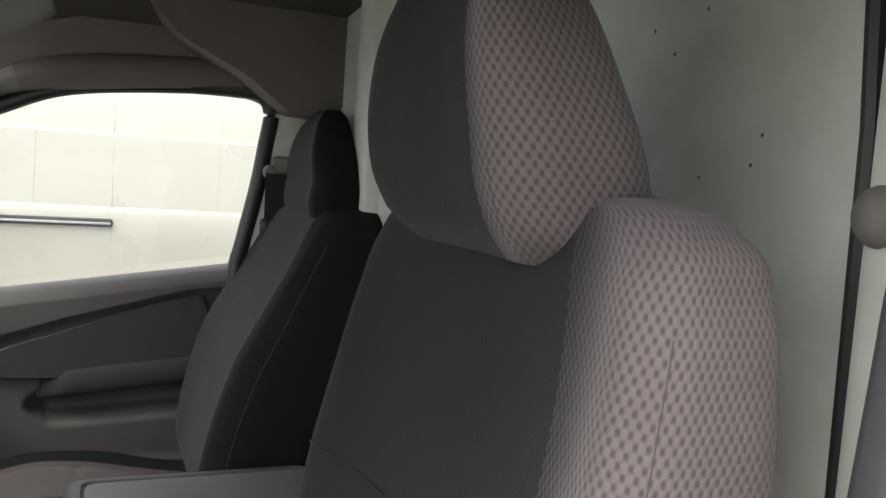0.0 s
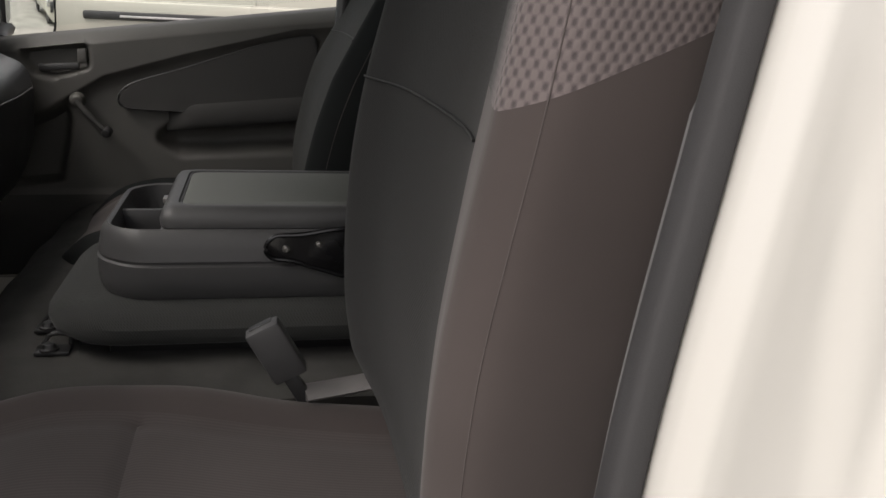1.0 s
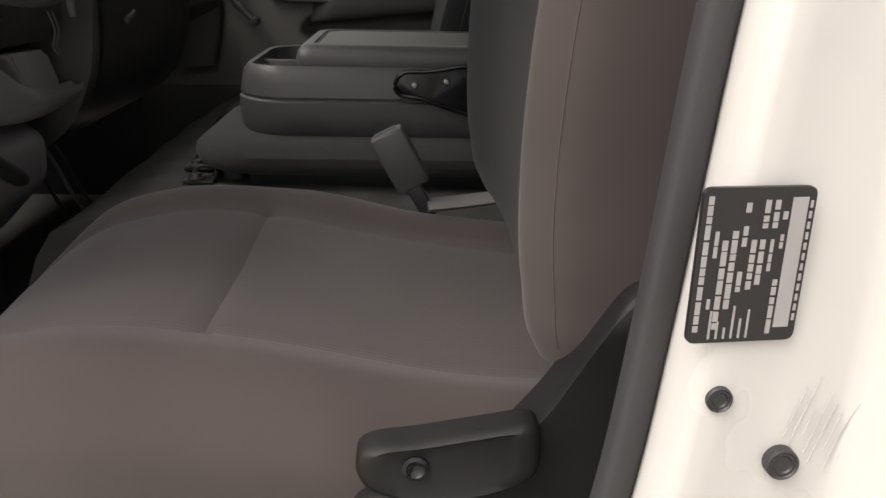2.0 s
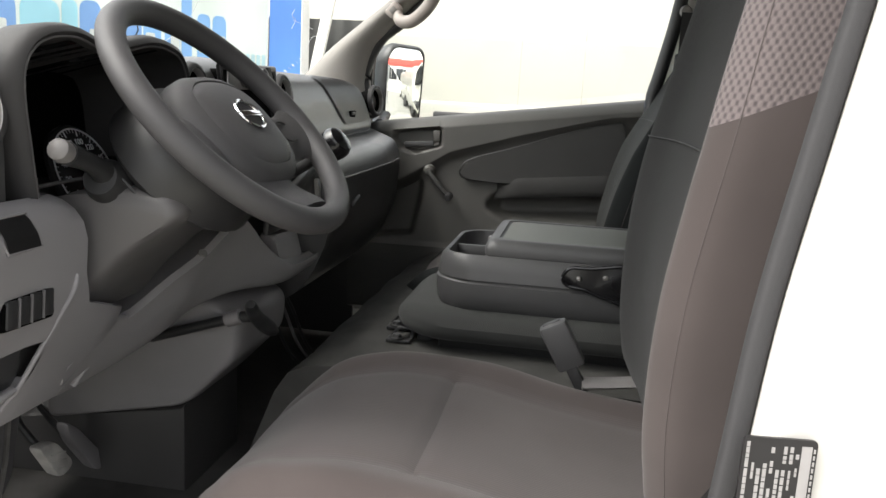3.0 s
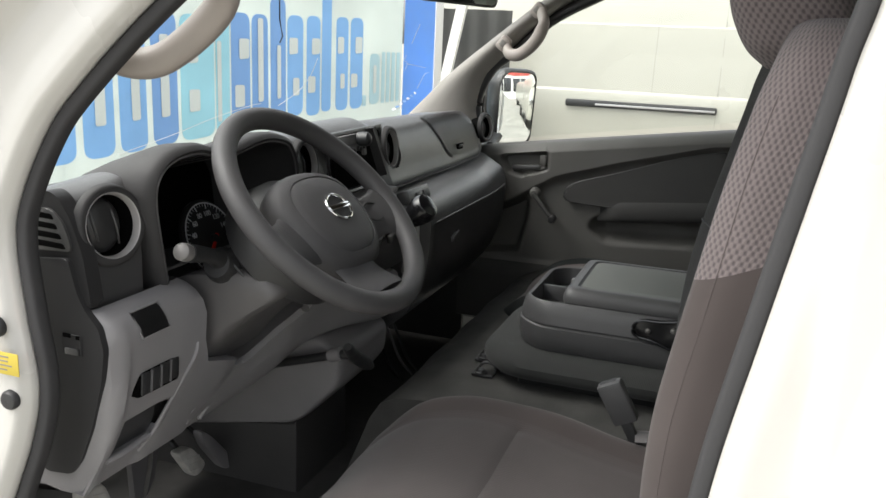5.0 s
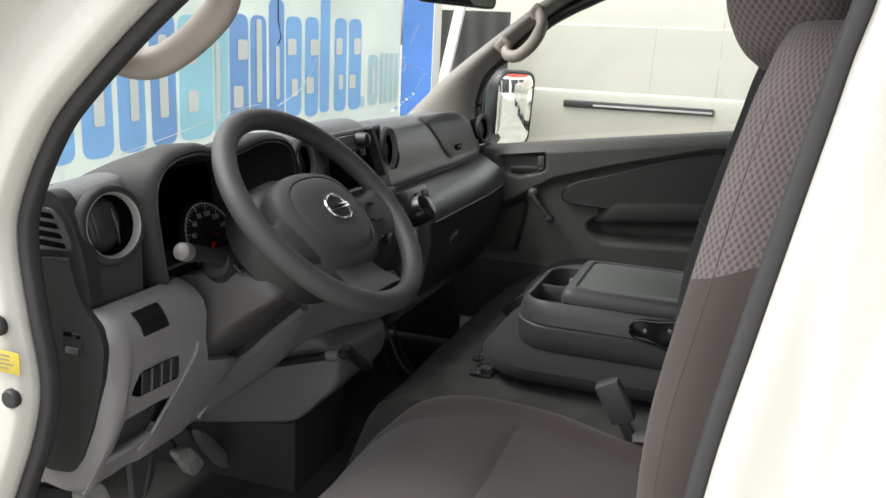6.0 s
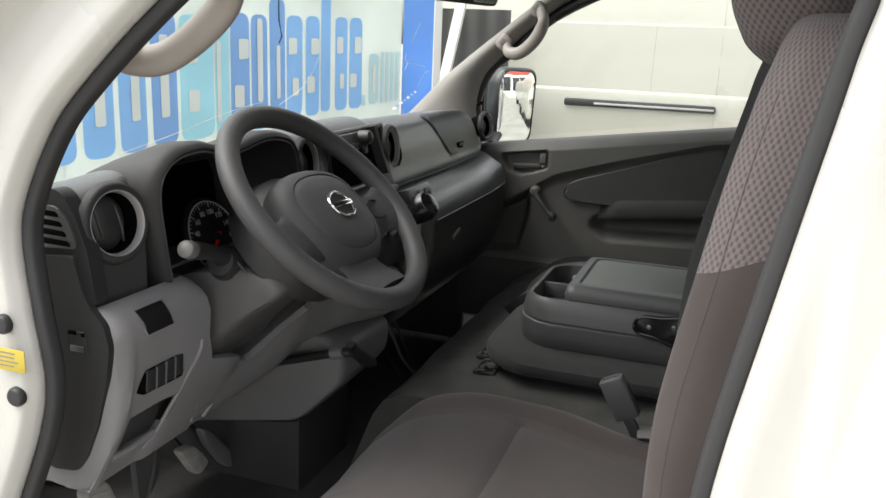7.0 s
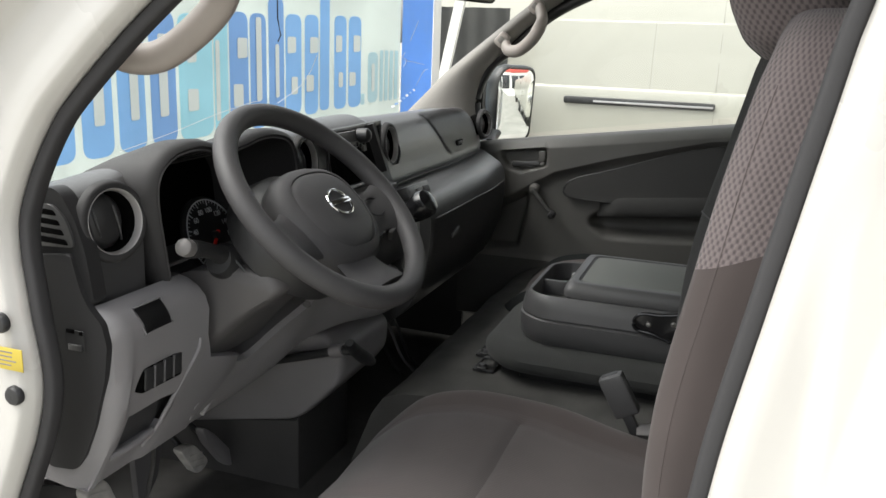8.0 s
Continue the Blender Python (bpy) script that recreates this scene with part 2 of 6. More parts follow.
def loft(rings, caps=(True, True), closed=True, bm=None, uv=None, loop=False, fade=None):
    """Skins rings of equal count. fade: a share for each place round the ring. uv: lays a map of metres (round, along) and notes each face's column."""
    bm = bm or bmesh.new()
    column = bm.faces.layers.int.new("column") if uv else None
    # per-vertex blend share, read by the cloth as fade
    worn = bm.verts.layers.float.new("fade") if fade else None
    lay = bm.loops.layers.uv.verify() if uv else None
    n = len(rings[0])
    vv = [[bm.verts.new(p) for p in r] for r in rings]
    if fade:
        for row in vv:
            for i, v in enumerate(row):
                v[worn] = fade(i)
    ru, su = [], 0.0
    if uv:
        for k, r in enumerate(rings):
            acc, row = 0.0, [0.0]
            for i in range(n):
                acc += (Vector(r[(i + 1) % n]) - Vector(r[i])).length
                row.append(acc)
            ru.append(row)
        mid = max(ru, key=lambda row: row[-1])
        along = [0.0]
        for k in range(1, len(rings)):
            a, b = np.mean(rings[k - 1], axis=0), np.mean(rings[k], axis=0)
            along.append(along[-1] + float(np.linalg.norm(b - a)))
    rows = len(rings) if loop else len(rings) - 1
    for k in range(rows):
        k2 = (k + 1) % len(rings)
        for i in range(n if closed else n - 1):
            j = (i + 1) % n
            f = bm.faces.new((vv[k][i], vv[k][j], vv[k2][j], vv[k2][i]))
            if uv:
                f[column] = i
                for lp, (u, v) in zip(f.loops, ((mid[i], along[k]), (mid[i + 1], along[k]), (mid[i + 1], along[k2]), (mid[i], along[k2]))):
                    lp[lay].uv = (u, v)
    if closed and not loop:
        for want, row in zip(caps, (vv[0], vv[-1])):
            if want:
                f = bm.faces.new(row)
                if uv:
                    f[column] = -1
                    for lp in f.loops:
                        lp[lay].uv = (lp.vert.co.x, lp.vert.co.y)
    return bm


def spline(points, steps=8, loop=False):
    """Catmull-Rom through the points."""
    P = [Vector(p) for p in points]
    out, n = [], len(P)
    for i in range(n if loop else n - 1):
        a, b = P[i], P[(i + 1) % n]
        p0 = P[(i - 1) % n] if loop or i else a * 2 - b
        p3 = P[(i + 2) % n] if loop or i + 2 < n else b * 2 - a
        for s in range(steps):
            t = s / steps
            out.append(0.5 * ((2 * a) + (b - p0) * t + (2 * p0 - 5 * a + 4 * b - p3) * t * t + (3 * a - p0 - 3 * b + p3) * t ** 3))
    if not loop:
        out.append(P[-1])
    return out


def tube(points, radius, sides=12, loop=False, flat=1.0, bm=None, up=(0, 0, 1)):
    """A round or flattened bar along points; radius may be a list."""
    P = [Vector(p) for p in points]
    rings, n = [], len(P)
    for i, p in enumerate(P):
        a = P[(i - 1) % n] if loop or i else p
        b = P[(i + 1) % n] if loop or i + 1 < n else p
        d = (b - a).normalized()
        side = d.cross(Vector(up))
        side = side.normalized() if side.length > 1e-4 else d.orthogonal().normalized()
        top = side.cross(d).normalized()
        r = radius[i] if isinstance(radius, (list, tuple)) else radius
        rings.append([p + side * (r * math.cos(2 * math.pi * k / sides)) + top * (r * flat * math.sin(2 * math.pi * k / sides)) for k in range(sides)])
    return loft(rings, loop=loop, bm=bm)


def lathe(profile, at=(0, 0, 0), axis=(0, 0, 1), sides=32, bm=None, loop=False, squash=(1, 1), caps=(True, True)):
    """Turns (radius, height) pairs about an axis."""
    z = Vector(axis).normalized()
    x = z.cross(Vector((0, 0, 1)))
    x = x.normalized() if x.length > 1e-4 else Vector((1, 0, 0))
    y = z.cross(x)
    rings = [[Vector(at) + (x * math.cos(2 * math.pi * k / sides) * squash[0] + y * math.sin(2 * math.pi * k / sides) * squash[1]) * max(r, 1e-4) + z * h for k in range(sides)] for r, h in profile]
    return loft(rings, caps, bm=bm, loop=loop)


def prism(outline, axis, lo, hi, bevel=0.0, bm=None):
    """An outline in the two other axes, drawn out along axis from lo to hi."""
    bm = bm or bmesh.new()

    def p3(u, v, w):
        return {"x": (w, u, v), "y": (u, w, v), "z": (u, v, w)}[axis]

    a = [bm.verts.new(p3(u, v, lo)) for u, v in outline]
    b = [bm.verts.new(p3(u, v, hi)) for u, v in outline]
    fs = [bm.faces.new(a), bm.faces.new(b[::-1])]
    n = len(outline)
    for i in range(n):
        fs.append(bm.faces.new((a[i], b[i], b[(i + 1) % n], a[(i + 1) % n])))
    if bevel:
        bmesh.ops.bevel(bm, geom=list(fs[0].edges) + list(fs[1].edges), offset=bevel, segments=2, affect="EDGES", profile=0.5)
    return bm


def round_outline(pts, r=0.01, steps=4):
    """Rounds the corners of an outline."""
    out, n = [], len(pts)
    for i in range(n):
        p, a, b = Vector(pts[i]), Vector(pts[i - 1]), Vector(pts[(i + 1) % n])
        d1, d2 = (a - p), (b - p)
        q = min(r, d1.length * 0.45, d2.length * 0.45)
        s, e = p + d1.normalized() * q, p + d2.normalized() * q
        for k in range(steps + 1):
            t = k / steps
            out.append(tuple((1 - t) ** 2 * s + 2 * t * (1 - t) * p + t * t * e))
    return out


def lerp(x, xs, ys):
    return float(np.interp(x, xs, ys))


def smooth_at(x, xs, ys):
    """A smooth curve through a few stations."""
    xs, ys = np.array(xs, float), np.array(ys, float)
    m = np.gradient(ys, xs)
    i = int(np.clip(np.searchsorted(xs, x) - 1, 0, len(xs) - 2))
    h = xs[i + 1] - xs[i]
    t = min(1, max(0, (x - xs[i]) / h))
    return float((2 * t ** 3 - 3 * t * t + 1) * ys[i] + (t ** 3 - 2 * t * t + t) * h * m[i] + (-2 * t ** 3 + 3 * t * t) * ys[i + 1] + (t ** 3 - t * t) * h * m[i + 1])


def lettering(text, size):
    """Raised characters in the built-in font, centred, facing +z."""
    cu_ = bpy.data.curves.new("text", "FONT")
    cu_.body, cu_.size, cu_.extrude, cu_.align_x, cu_.align_y = text, size, 0.0003, "CENTER", "CENTER"
    ob = bpy.data.objects.new("text", cu_)
    me = bpy.data.meshes.new_from_object(ob)
    b_ = bmesh.new()
    b_.from_mesh(me)
    bpy.data.objects.remove(ob)
    bpy.data.curves.remove(cu_)
    bpy.data.meshes.remove(me)
    return b_


def pick_faces(bm, wanted):
    """A copy that keeps only the faces for which wanted(centre, column) holds."""
    c = bm.copy()
    lay = c.faces.layers.int["column"]
    drop = [f for f in c.faces if not wanted(f.calc_center_median(), f[lay])]
    bmesh.ops.delete(c, geom=drop, context="FACES")
    return c


# ---- ground and far setting ----
g = bmesh.new()
bmesh.ops.create_grid(g, x_segments=2, y_segments=2, size=400)
ground = part("ground", g, GROUND_MAT, label="pale worn concrete yard under the parked vans", kind="structure", category="ground", smooth=0)

# ---- the van's shell ----
van = thing("van_body", (0, 0, 0), "white painted van body with an open driver doorway", "van")
# doorway outline (y, z), going round from the foot of the front post
OPENING = [(0.262, 0.90), (0.232, 0.985), (0.203, 1.065), (0.193, 1.13), (0.209, 1.21), (0.222, 1.29), (0.214, 1.34), (0.180, 1.41), (0.14, 1.46), (0.042, 1.551), (-0.09, 1.65), (-0.24, 1.715),
           (-0.44, 1.755), (-0.56, 1.72), (-0.606, 1.62), (-0.592, 1.52), (-0.574, 1.42), (-0.554, 1.31), (-0.533, 1.19), (-0.517, 1.05), (-0.503, 0.95), (-0.48, 0.85),
           (-0.45, 0.74), (-0.35, 0.655), (-0.1, 0.62), (0.15, 0.63), (0.28, 0.70), (0.29, 0.80)]
way = [Vector((0, y, z)) for y, z in OPENING]
way = spline(way, 7, loop=True)


def outward(i):
    n = len(way)
    d = (way[(i + 1) % n] - way[i - 1]).normalized()
    return Vector((0, d.z, -d.y))


mid = sum((p for p in way), Vector()) / len(way)
sign = 1 if outward(0).dot(way[0] - mid) > 0 else -1


def sweep_opening(profile, closed=False):
    """Sweeps (x, outward) pairs round the doorway."""
    return loft([[way[i] + outward(i) * (sign * o) + Vector((x + 0.07 * (way[i].z - 1.08), 0, 0)) for x, o in profile] for i in range(len(way))], closed=closed, loop=True)


seal = [(-0.872 + 0.010 * math.copysign(abs(math.cos(a)) ** 0.6, math.cos(a)), -0.0068 + 0.0082 * math.copysign(abs(math.sin(a)) ** 0.6, math.sin(a))) for a in np.linspace(0, 2 * math.pi, 20, endpoint=False)]
part("door_seal", sweep_opening(seal, True), RUBBER, van, "grey rubber door seal round the doorway", smooth=60)
part("doorway_lip", sweep_opening([(-0.858, 0.012), (-0.859, -0.003), (-0.862, -0.0125), (-0.867, -0.0135), (-0.87, -0.008)]), DASH_BLACK, van, "black inner trim of the doorway")
# lower post trim with a rounded top behind the seal
low_way = [i for i in range(len(way)) if way[i].y < -0.45 and 0.88 < way[i].z < 1.354]
rings = []
for i in low_way:
    top = min(1.0, max(0.0, (1.356 - way[i].z) / 0.02)) ** 0.5
    prof_ = [(-0.856, 0.004), (-0.845, 0.004), (-0.838, 0.002 + 0.02 * (1 - top)), (-0.835, 0.004 + 0.02 * (1 - top)), (-0.834, 0.012), (-0.834, 0.12), (-0.856, 0.12)]
    rings.append([way[i] + outward(i) * (sign * o) + Vector((x + 0.07 * (way[i].z - 1.08), 0, 0)) for x, o in prof_])
post_trim = part("post_trim", loft(rings), DASH_BLACK, van, "black lower post trim")
# the edge's highlight is painted in as a lighter grey tube
part("trim_lip", tube([r[2] for r in rings], 0.0022, 6), MID_GREY, post_trim, "grey line painted as the highlight on the rounded trim edge")
jamb = [(-0.866, -0.002), (-0.876, 0.002), (-0.88, 0.001), (-0.886, 0.0), (-0.892, 0.003), (-0.896, 0.006), (-0.901, 0.009), (-0.903, 0.014), (-0.9015, 0.025), (-0.9, 0.04)] + [(-0.8995, 0.04 + 0.005 * k) for k in range(1, 9)] + [(-0.902, 0.086), (-0.915, 0.098), (-0.934, 0.106), (-0.943, 0.118), (-0.945, 0.14), (-0.945, 0.2)]
jamb_skin = sweep_opening(jamb)
for v in jamb_skin.verts:
    if v.co.y < -0.5:
        f_ = min(1.0, max(0.0, (-0.593 - v.co.y) / 0.016))
        v.co.x -= 0.009 * f_ * f_ * (3 - 2 * f_)
part("door_jamb", jamb_skin, WHITE_PAINT, van, "white painted door jamb", smooth=75)
part("left_side_panel", rbox((0.012, 1.9, 1.45), (-0.951, -1.70, 1.22), 0.004), WHITE_PAINT, van)
part("right_side_panel", rbox((0.02, 1.9, 1.45), (1.01, -1.70, 1.22), 0.004), WHITE_PAINT, van)
part("roof_panel", rbox((1.94, 2.95, 0.02), (0.03, -1.15, 1.955), 0.008), WHITE_PAINT, van)
part("front_panel", rbox((1.8, 0.02, 0.72), (0.03, 0.86, 0.80), 0.008), WHITE_PAINT, van)
part("firewall", rbox((1.76, 0.02, 0.62), (0.03, 0.76, 0.74), 0.004), DASH_BLACK, van, "black inner firewall")
part("footwell_side", rbox((0.02, 0.5, 0.62), (0.87, 0.5, 0.88), 0.004), DASH_BLACK, van, "black footwell side")
part("underbody", rbox((1.9, 3.3, 0.03), (0.03, -0.9, 0.43), 0.01), DASH_BLACK, van)

# plugs, label plate and yellow sticker on the jamb
for k, (y, z) in enumerate(((0.222, 1.203), (0.211, 1.119))):
    part("grommet", lathe([(0.0, 0.004), (0.006, 0.005), (0.0095, 0.004), (0.0115, 0.001), (0.0115, -0.004)], (-0.902, y, z), (-1, 0, 0), 24), DASH_BLACK, van, "black rubber plug")
for y, z, r in ((-0.5325, 1.019, 0.0062), (-0.565, 0.987, 0.0078)):
    part("grommet", lathe([(0.0, 0.0008), (r * 0.5, 0.001), (r * 0.6, 0.002), (r * 0.75, 0.0018), (r * 0.85, 0.0026), (r * 0.97, 0.002), (r, -0.003)], (-0.9066 + 0.07 * (z - 1.018), y, z), (-1, 0, 0.07), 24), DASH_BLACK, van, "black rubber plug")
part("yellow_label", rbox((0.0012, 0.05, 0.026), (-0.9065, 0.214, 1.165), 0.0004, (0, 0, 0)), YELLOW, van, "yellow paper label")
for k in range(4):
    part("print_bar", rbox((0.0003, 0.03 - 0.006 * (k % 2), 0.0016), (-0.9073, 0.217 - 0.002 * (k % 3), 1.173 - 0.005 * k), 0), PILLAR_TRIM, van)

# ---- floor, platform, partition, ceiling ----
floor = part("floor", rbox((1.76, 1.75, 0.03), (0.03, -0.02, 0.585), 0.004), MAT_BLACK, label="black rubber footwell floor of the cab", kind="structure", category="floor")
prof = [(-0.8, 0.60), (-0.8, 0.87), (-0.3, 0.878), (-0.02, 0.876), (0.03, 0.87), (0.062, 0.855), (0.085, 0.82), (0.135, 0.69), (0.165, 0.605), (0.165, 0.60)]
rings = []
for x in np.linspace(-0.20, 0.86, 30):
    wob = 0.006 * noise.noise(Vector((x * 7, 0.3, 0))) - 0.05 * max(0, (x - 0.55)) 
    rings.append([(x, y + (wob if y > 0 else 0), z + 0.004 * noise.noise(Vector((x * 9, y * 11, 2)))) for y, z in prof])
part("carpet_step", loft(rings), CARPET, floor, "dark grey carpet over the engine step", smooth=50)
part("seat_base", rbox((0.62, 0.62, 0.20), (-0.49, -0.38, 0.70), 0.03), CARPET, floor, "carpeted box under the driver seat")
part("tunnel_box", prism([(0.262, 0.598), (0.262, 0.765), (0.50, 0.717), (0.66, 0.70), (0.66, 0.598)], "x", -0.172, 0.06, 0.008), FOOT_PLASTIC, floor, "black box beside the pedals")
part("sill_step", rbox((0.12, 0.8, 0.05), (-0.83, -0.1, 0.60), 0.012), MID_GREY, floor, "grey plastic sill step")

wall = part("wall_rear", rbox((1.74, 0.02, 1.38), (0.03, -0.755, 1.25), 0.003), PARTITION, label="grey-green painted metal bulkhead behind the seats", kind="structure", category="wall")
part("bulkhead_post", rbox((0.10, 0.04, 1.38), (0.445, -0.735, 1.25), 0.012), PARTITION, wall)
part("bulkhead_edge", rbox((0.05, 0.05, 1.36), (-0.725, -0.735, 1.25), 0.012), PARTITION, wall)
part("edge_seal", tube([(-0.70, -0.722, 0.75), (-0.70, -0.722, 1.3), (-0.694, -0.722, 1.62), (-0.68, -0.722, 1.8)], 0.008, 8), DASH_BLACK, wall, "black edging strip")
rs = random.Random(7)
for k in range(16):
    part("speck", lathe([(0, 0.0006), (0.0011 + 0.0007 * rs.random(), 0.0003), (0.0018, 0.0)], (-0.62 + 0.32 * rs.random(), -0.7448, 1.40 + 0.34 * rs.random()), (0, 1, 0), 8), MID_GREY, wall)
part("bolt", lathe([(0, 0.012), (0.012, 0.011), (0.018, 0.006), (0.02, 0)], (-0.716, -0.709, 1.565), (0.3, 1, 0), 18), PILLAR_TRIM, wall, "pale round plug")

rings = []
for y in np.linspace(0.02, -0.75, 14):
    drop = 0.0 if y < -0.2 else (y + 0.2) * 0.28
    rings.append([(x, y, 1.915 - drop - 0.03 * ((x - 0.03) / 0.8) ** 4 - 0.06 * max(0, abs(x - 0.03) - 0.68) / 0.13) for x in np.linspace(-0.79, 0.85, 25)])
c = loft(rings, closed=False)
bmesh.ops.solidify(c, geom=list(c.faces), thickness=0.012)
ceiling = part("ceiling", c, HEADLINER, label="brown-grey cloth headliner of the cab", kind="structure", category="ceiling", smooth=60)

# rails and pillars inside
trim = thing("trim", (0, 0, 0), "cab pillar and roof rail trims", "trim", kind="structure")
# right front pillar: from the dash end up to the roof
PL = spline([(0, 0.50, 1.26), (0, 0.445, 1.312), (0, 0.38, 1.377), (0, 0.322, 1.436), (0, 0.19, 1.545), (0, 0.055, 1.651), (0, -0.06, 1.725), (0, -0.2, 1.775), (0, -0.45, 1.80), (0, -0.62, 1.80)], 4)
PR = spline([(0, 0.205, 1.25), (0, 0.232, 1.335), (0, 0.213, 1.428), (0, 0.165, 1.486), (0, 0.085, 1.567), (0, 0.0, 1.634), (0, -0.085, 1.68), (0, -0.22, 1.70), (0, -0.45, 1.724), (0, -0.62, 1.728)], 4)


def pillar_loft(x_edge, x_in, first, last):
    """Trim between the windscreen edge and the door window edge; x_edge outside, x_in inside."""
    rings = []
    for p, q in zip(PL[first:last], PR[first:last]):
        ring = []
        for t in np.linspace(0, 1, 9):
            b_ = math.sin(math.pi * min(1, max(0, t * 1.0))) ** 0.55
            c_ = p.lerp(q, t)
            ring.append((x_edge + (x_in - x_edge) * b_, c_.y, c_.z))
        ring += [(x_edge * 1.05, q.y, q.z), (x_edge * 1.05, p.y, p.z)]
        rings.append(ring)
    return loft(rings)


part("front_pillar_trim", pillar_loft(0.835, 0.79, 0, 26), PILLAR_TRIM, trim, "pale grey front pillar trim", smooth=50)
part("roof_rail_cover", pillar_loft(0.835, 0.79, 25, 37), HEADLINER, trim, "brown cloth roof rail cover", smooth=50)
rail = spline([(0.855, 0.212, 1.24), (0.855, 0.236, 1.335), (0.855, 0.226, 1.40), (0.855, 0.192, 1.462), (0.855, 0.14, 1.505), (0.855, 0.03, 1.60), (0.85, -0.08, 1.66), (0.845, -0.2, 1.706), (0.84, -0.4, 1.73), (0.84, -0.55, 1.735), (0.84, -0.625, 1.715)], 6)
part("window_rail", tube(rail, 0.017, 10, flat=1.0), DASH_BLACK, trim, "black window seal rail")
part("roof_rail_trim", loft([[(0.80 + 0.05 * s, y, 1.845 - 0.115 * s) for s in np.linspace(-0.2, 1.0, 6)] + [(0.9, y, 1.73), (0.9, y, 1.87)] for y in np.linspace(-0.03, -0.62, 12)]), HEADLINER, trim, "brown roof rail trim over the door", smooth=60)
# rear pillar on the passenger side
upper = round_outline([(-0.30, 1.94), (-0.40, 1.82), (-0.54, 1.755), (-0.612, 1.70), (-0.635, 1.685), (-0.745, 1.68), (-0.745, 1.94)], 0.03, 6)
part("rear_pillar_trim", prism(upper, "x", 0.69, 0.86, 0.016), HEADLINER, trim, "brown upper rear pillar trim")
part("rear_pillar", prism([(-0.622, 1.69), (-0.575, 1.40), (-0.56, 1.30), (-0.55, 0.9), (-0.55, 0.62), (-0.745, 0.62), (-0.745, 1.68)], "x", 0.80, 0.86, 0.01), PARTITION, trim, "grey painted rear pillar")
part("rear_pillar_seal", tube(spline([(0.835, -0.44, 1.735), (0.825, -0.53, 1.735), (0.815, -0.59, 1.728), (0.81, -0.614, 1.69), (0.81, -0.606, 1.62), (0.81, -0.591, 1.52), (0.81, -0.566, 1.40), (0.81, -0.552, 1.33), (0.80, -0.55, 1.2), (0.80, -0.545, 0.9)], 5), 0.019, 10), DASH_BLACK, trim)
# left pillar inside, behind the seal
rings = []
lp = spline([(-0.868, 0.33, 1.25), (-0.868, 0.25, 1.38), (-0.866, 0.185, 1.465), (-0.86, 0.075, 1.57), (-0.855, -0.06, 1.675), (-0.85, -0.2, 1.75), (-0.84, -0.5, 1.79)], 5)
for i, p in enumerate(lp):
    d = (lp[min(len(lp) - 1, i + 1)] - lp[max(0, i - 1)]).normalized()
    up = Vector((1, 0, 0)).cross(d).normalized()
    up = up if up.z > 0 else -up
    rings.append([p + Vector((o, 0, 0)) + up * h for o, h in ((0.0, -0.03), (0.01, -0.025), (0.016, -0.002), (0.012, 0.025), (0.0, 0.03))])
part("front_pillar_trim", loft(rings), PILLAR_TRIM, trim, "pale grey front pillar trim")

# ---- windscreen ----
rows_ = []
for s in np.linspace(0, 1, 10):
    y0, z0 = 0.66 - 0.66 * s, 1.15 + 0.65 * s
    rows_.append([(x, y0 - 0.16 * (abs(x - 0.03) / 0.85) ** 2.2 * (1 - 0.3 * s), z0) for x in np.linspace(-0.84, 0.86, 24)])
w = loft(rows_, closed=False)
bmesh.ops.solidify(w, geom=list(w.faces), thickness=0.005)
windscreen = part("window_1", w, GLASS, label="clear laminated windscreen with long cracks", kind="structure", category="window")
windscreen.visible_shadow = False


def on_screen(x, s, lift=-0.004):
    y = 0.66 - 0.66 * s - 0.16 * (abs(x - 0.03) / 0.85) ** 2.2 * (1 - 0.3 * s)
    return Vector((x, y + lift, 1.15 + 0.65 * s + lift * 0.7))


for run in ([(-0.455, 0.276), (-0.317, 0.303), (-0.2, 0.343), (-0.101, 0.369), (-0.06, 0.373)],
            [(0.025, 0.358), (0.055, 0.405), (0.05, 0.44), (0.036, 0.472), (0.002, 0.519)],
            [(0.442, 0.498), (0.5, 0.49), (0.56, 0.48)], [(0.406, 0.53), (0.42, 0.51), (0.45, 0.5), (0.47, 0.47)], [(0.376, 0.574), (0.35, 0.61), (0.324, 0.644)], [(0.619, 0.389), (0.587, 0.451), (0.6, 0.46)]):
    part("crack", tube(spline([on_screen(x, s) for x, s in run], 4), 0.0006, 5), CRACK, windscreen)
for k in range(7):
    part("permit_sticker", rbox((0.05 - 0.004 * k, 0.0008, 0.006), on_screen(0.60 + 0.004 * k, 0.30 + 0.012 * k, -0.006), 0, (-40, 0, 12)), (CRACK, BLUE_DEEP)[k % 2], windscreen, "small printed paper sticker")

# ---- passenger door ----
door = thing("door_1", (0.87, 0, 0.65), "closed passenger door with dark grey plastic trim panel", "door", kind="structure")
# trim panel with the window sill on top: sections along y, points (x, z) from sill top downwards


def ease(t):
    t = min(1.0, max(0.0, t))
    return t * t * (3 - 2 * t)


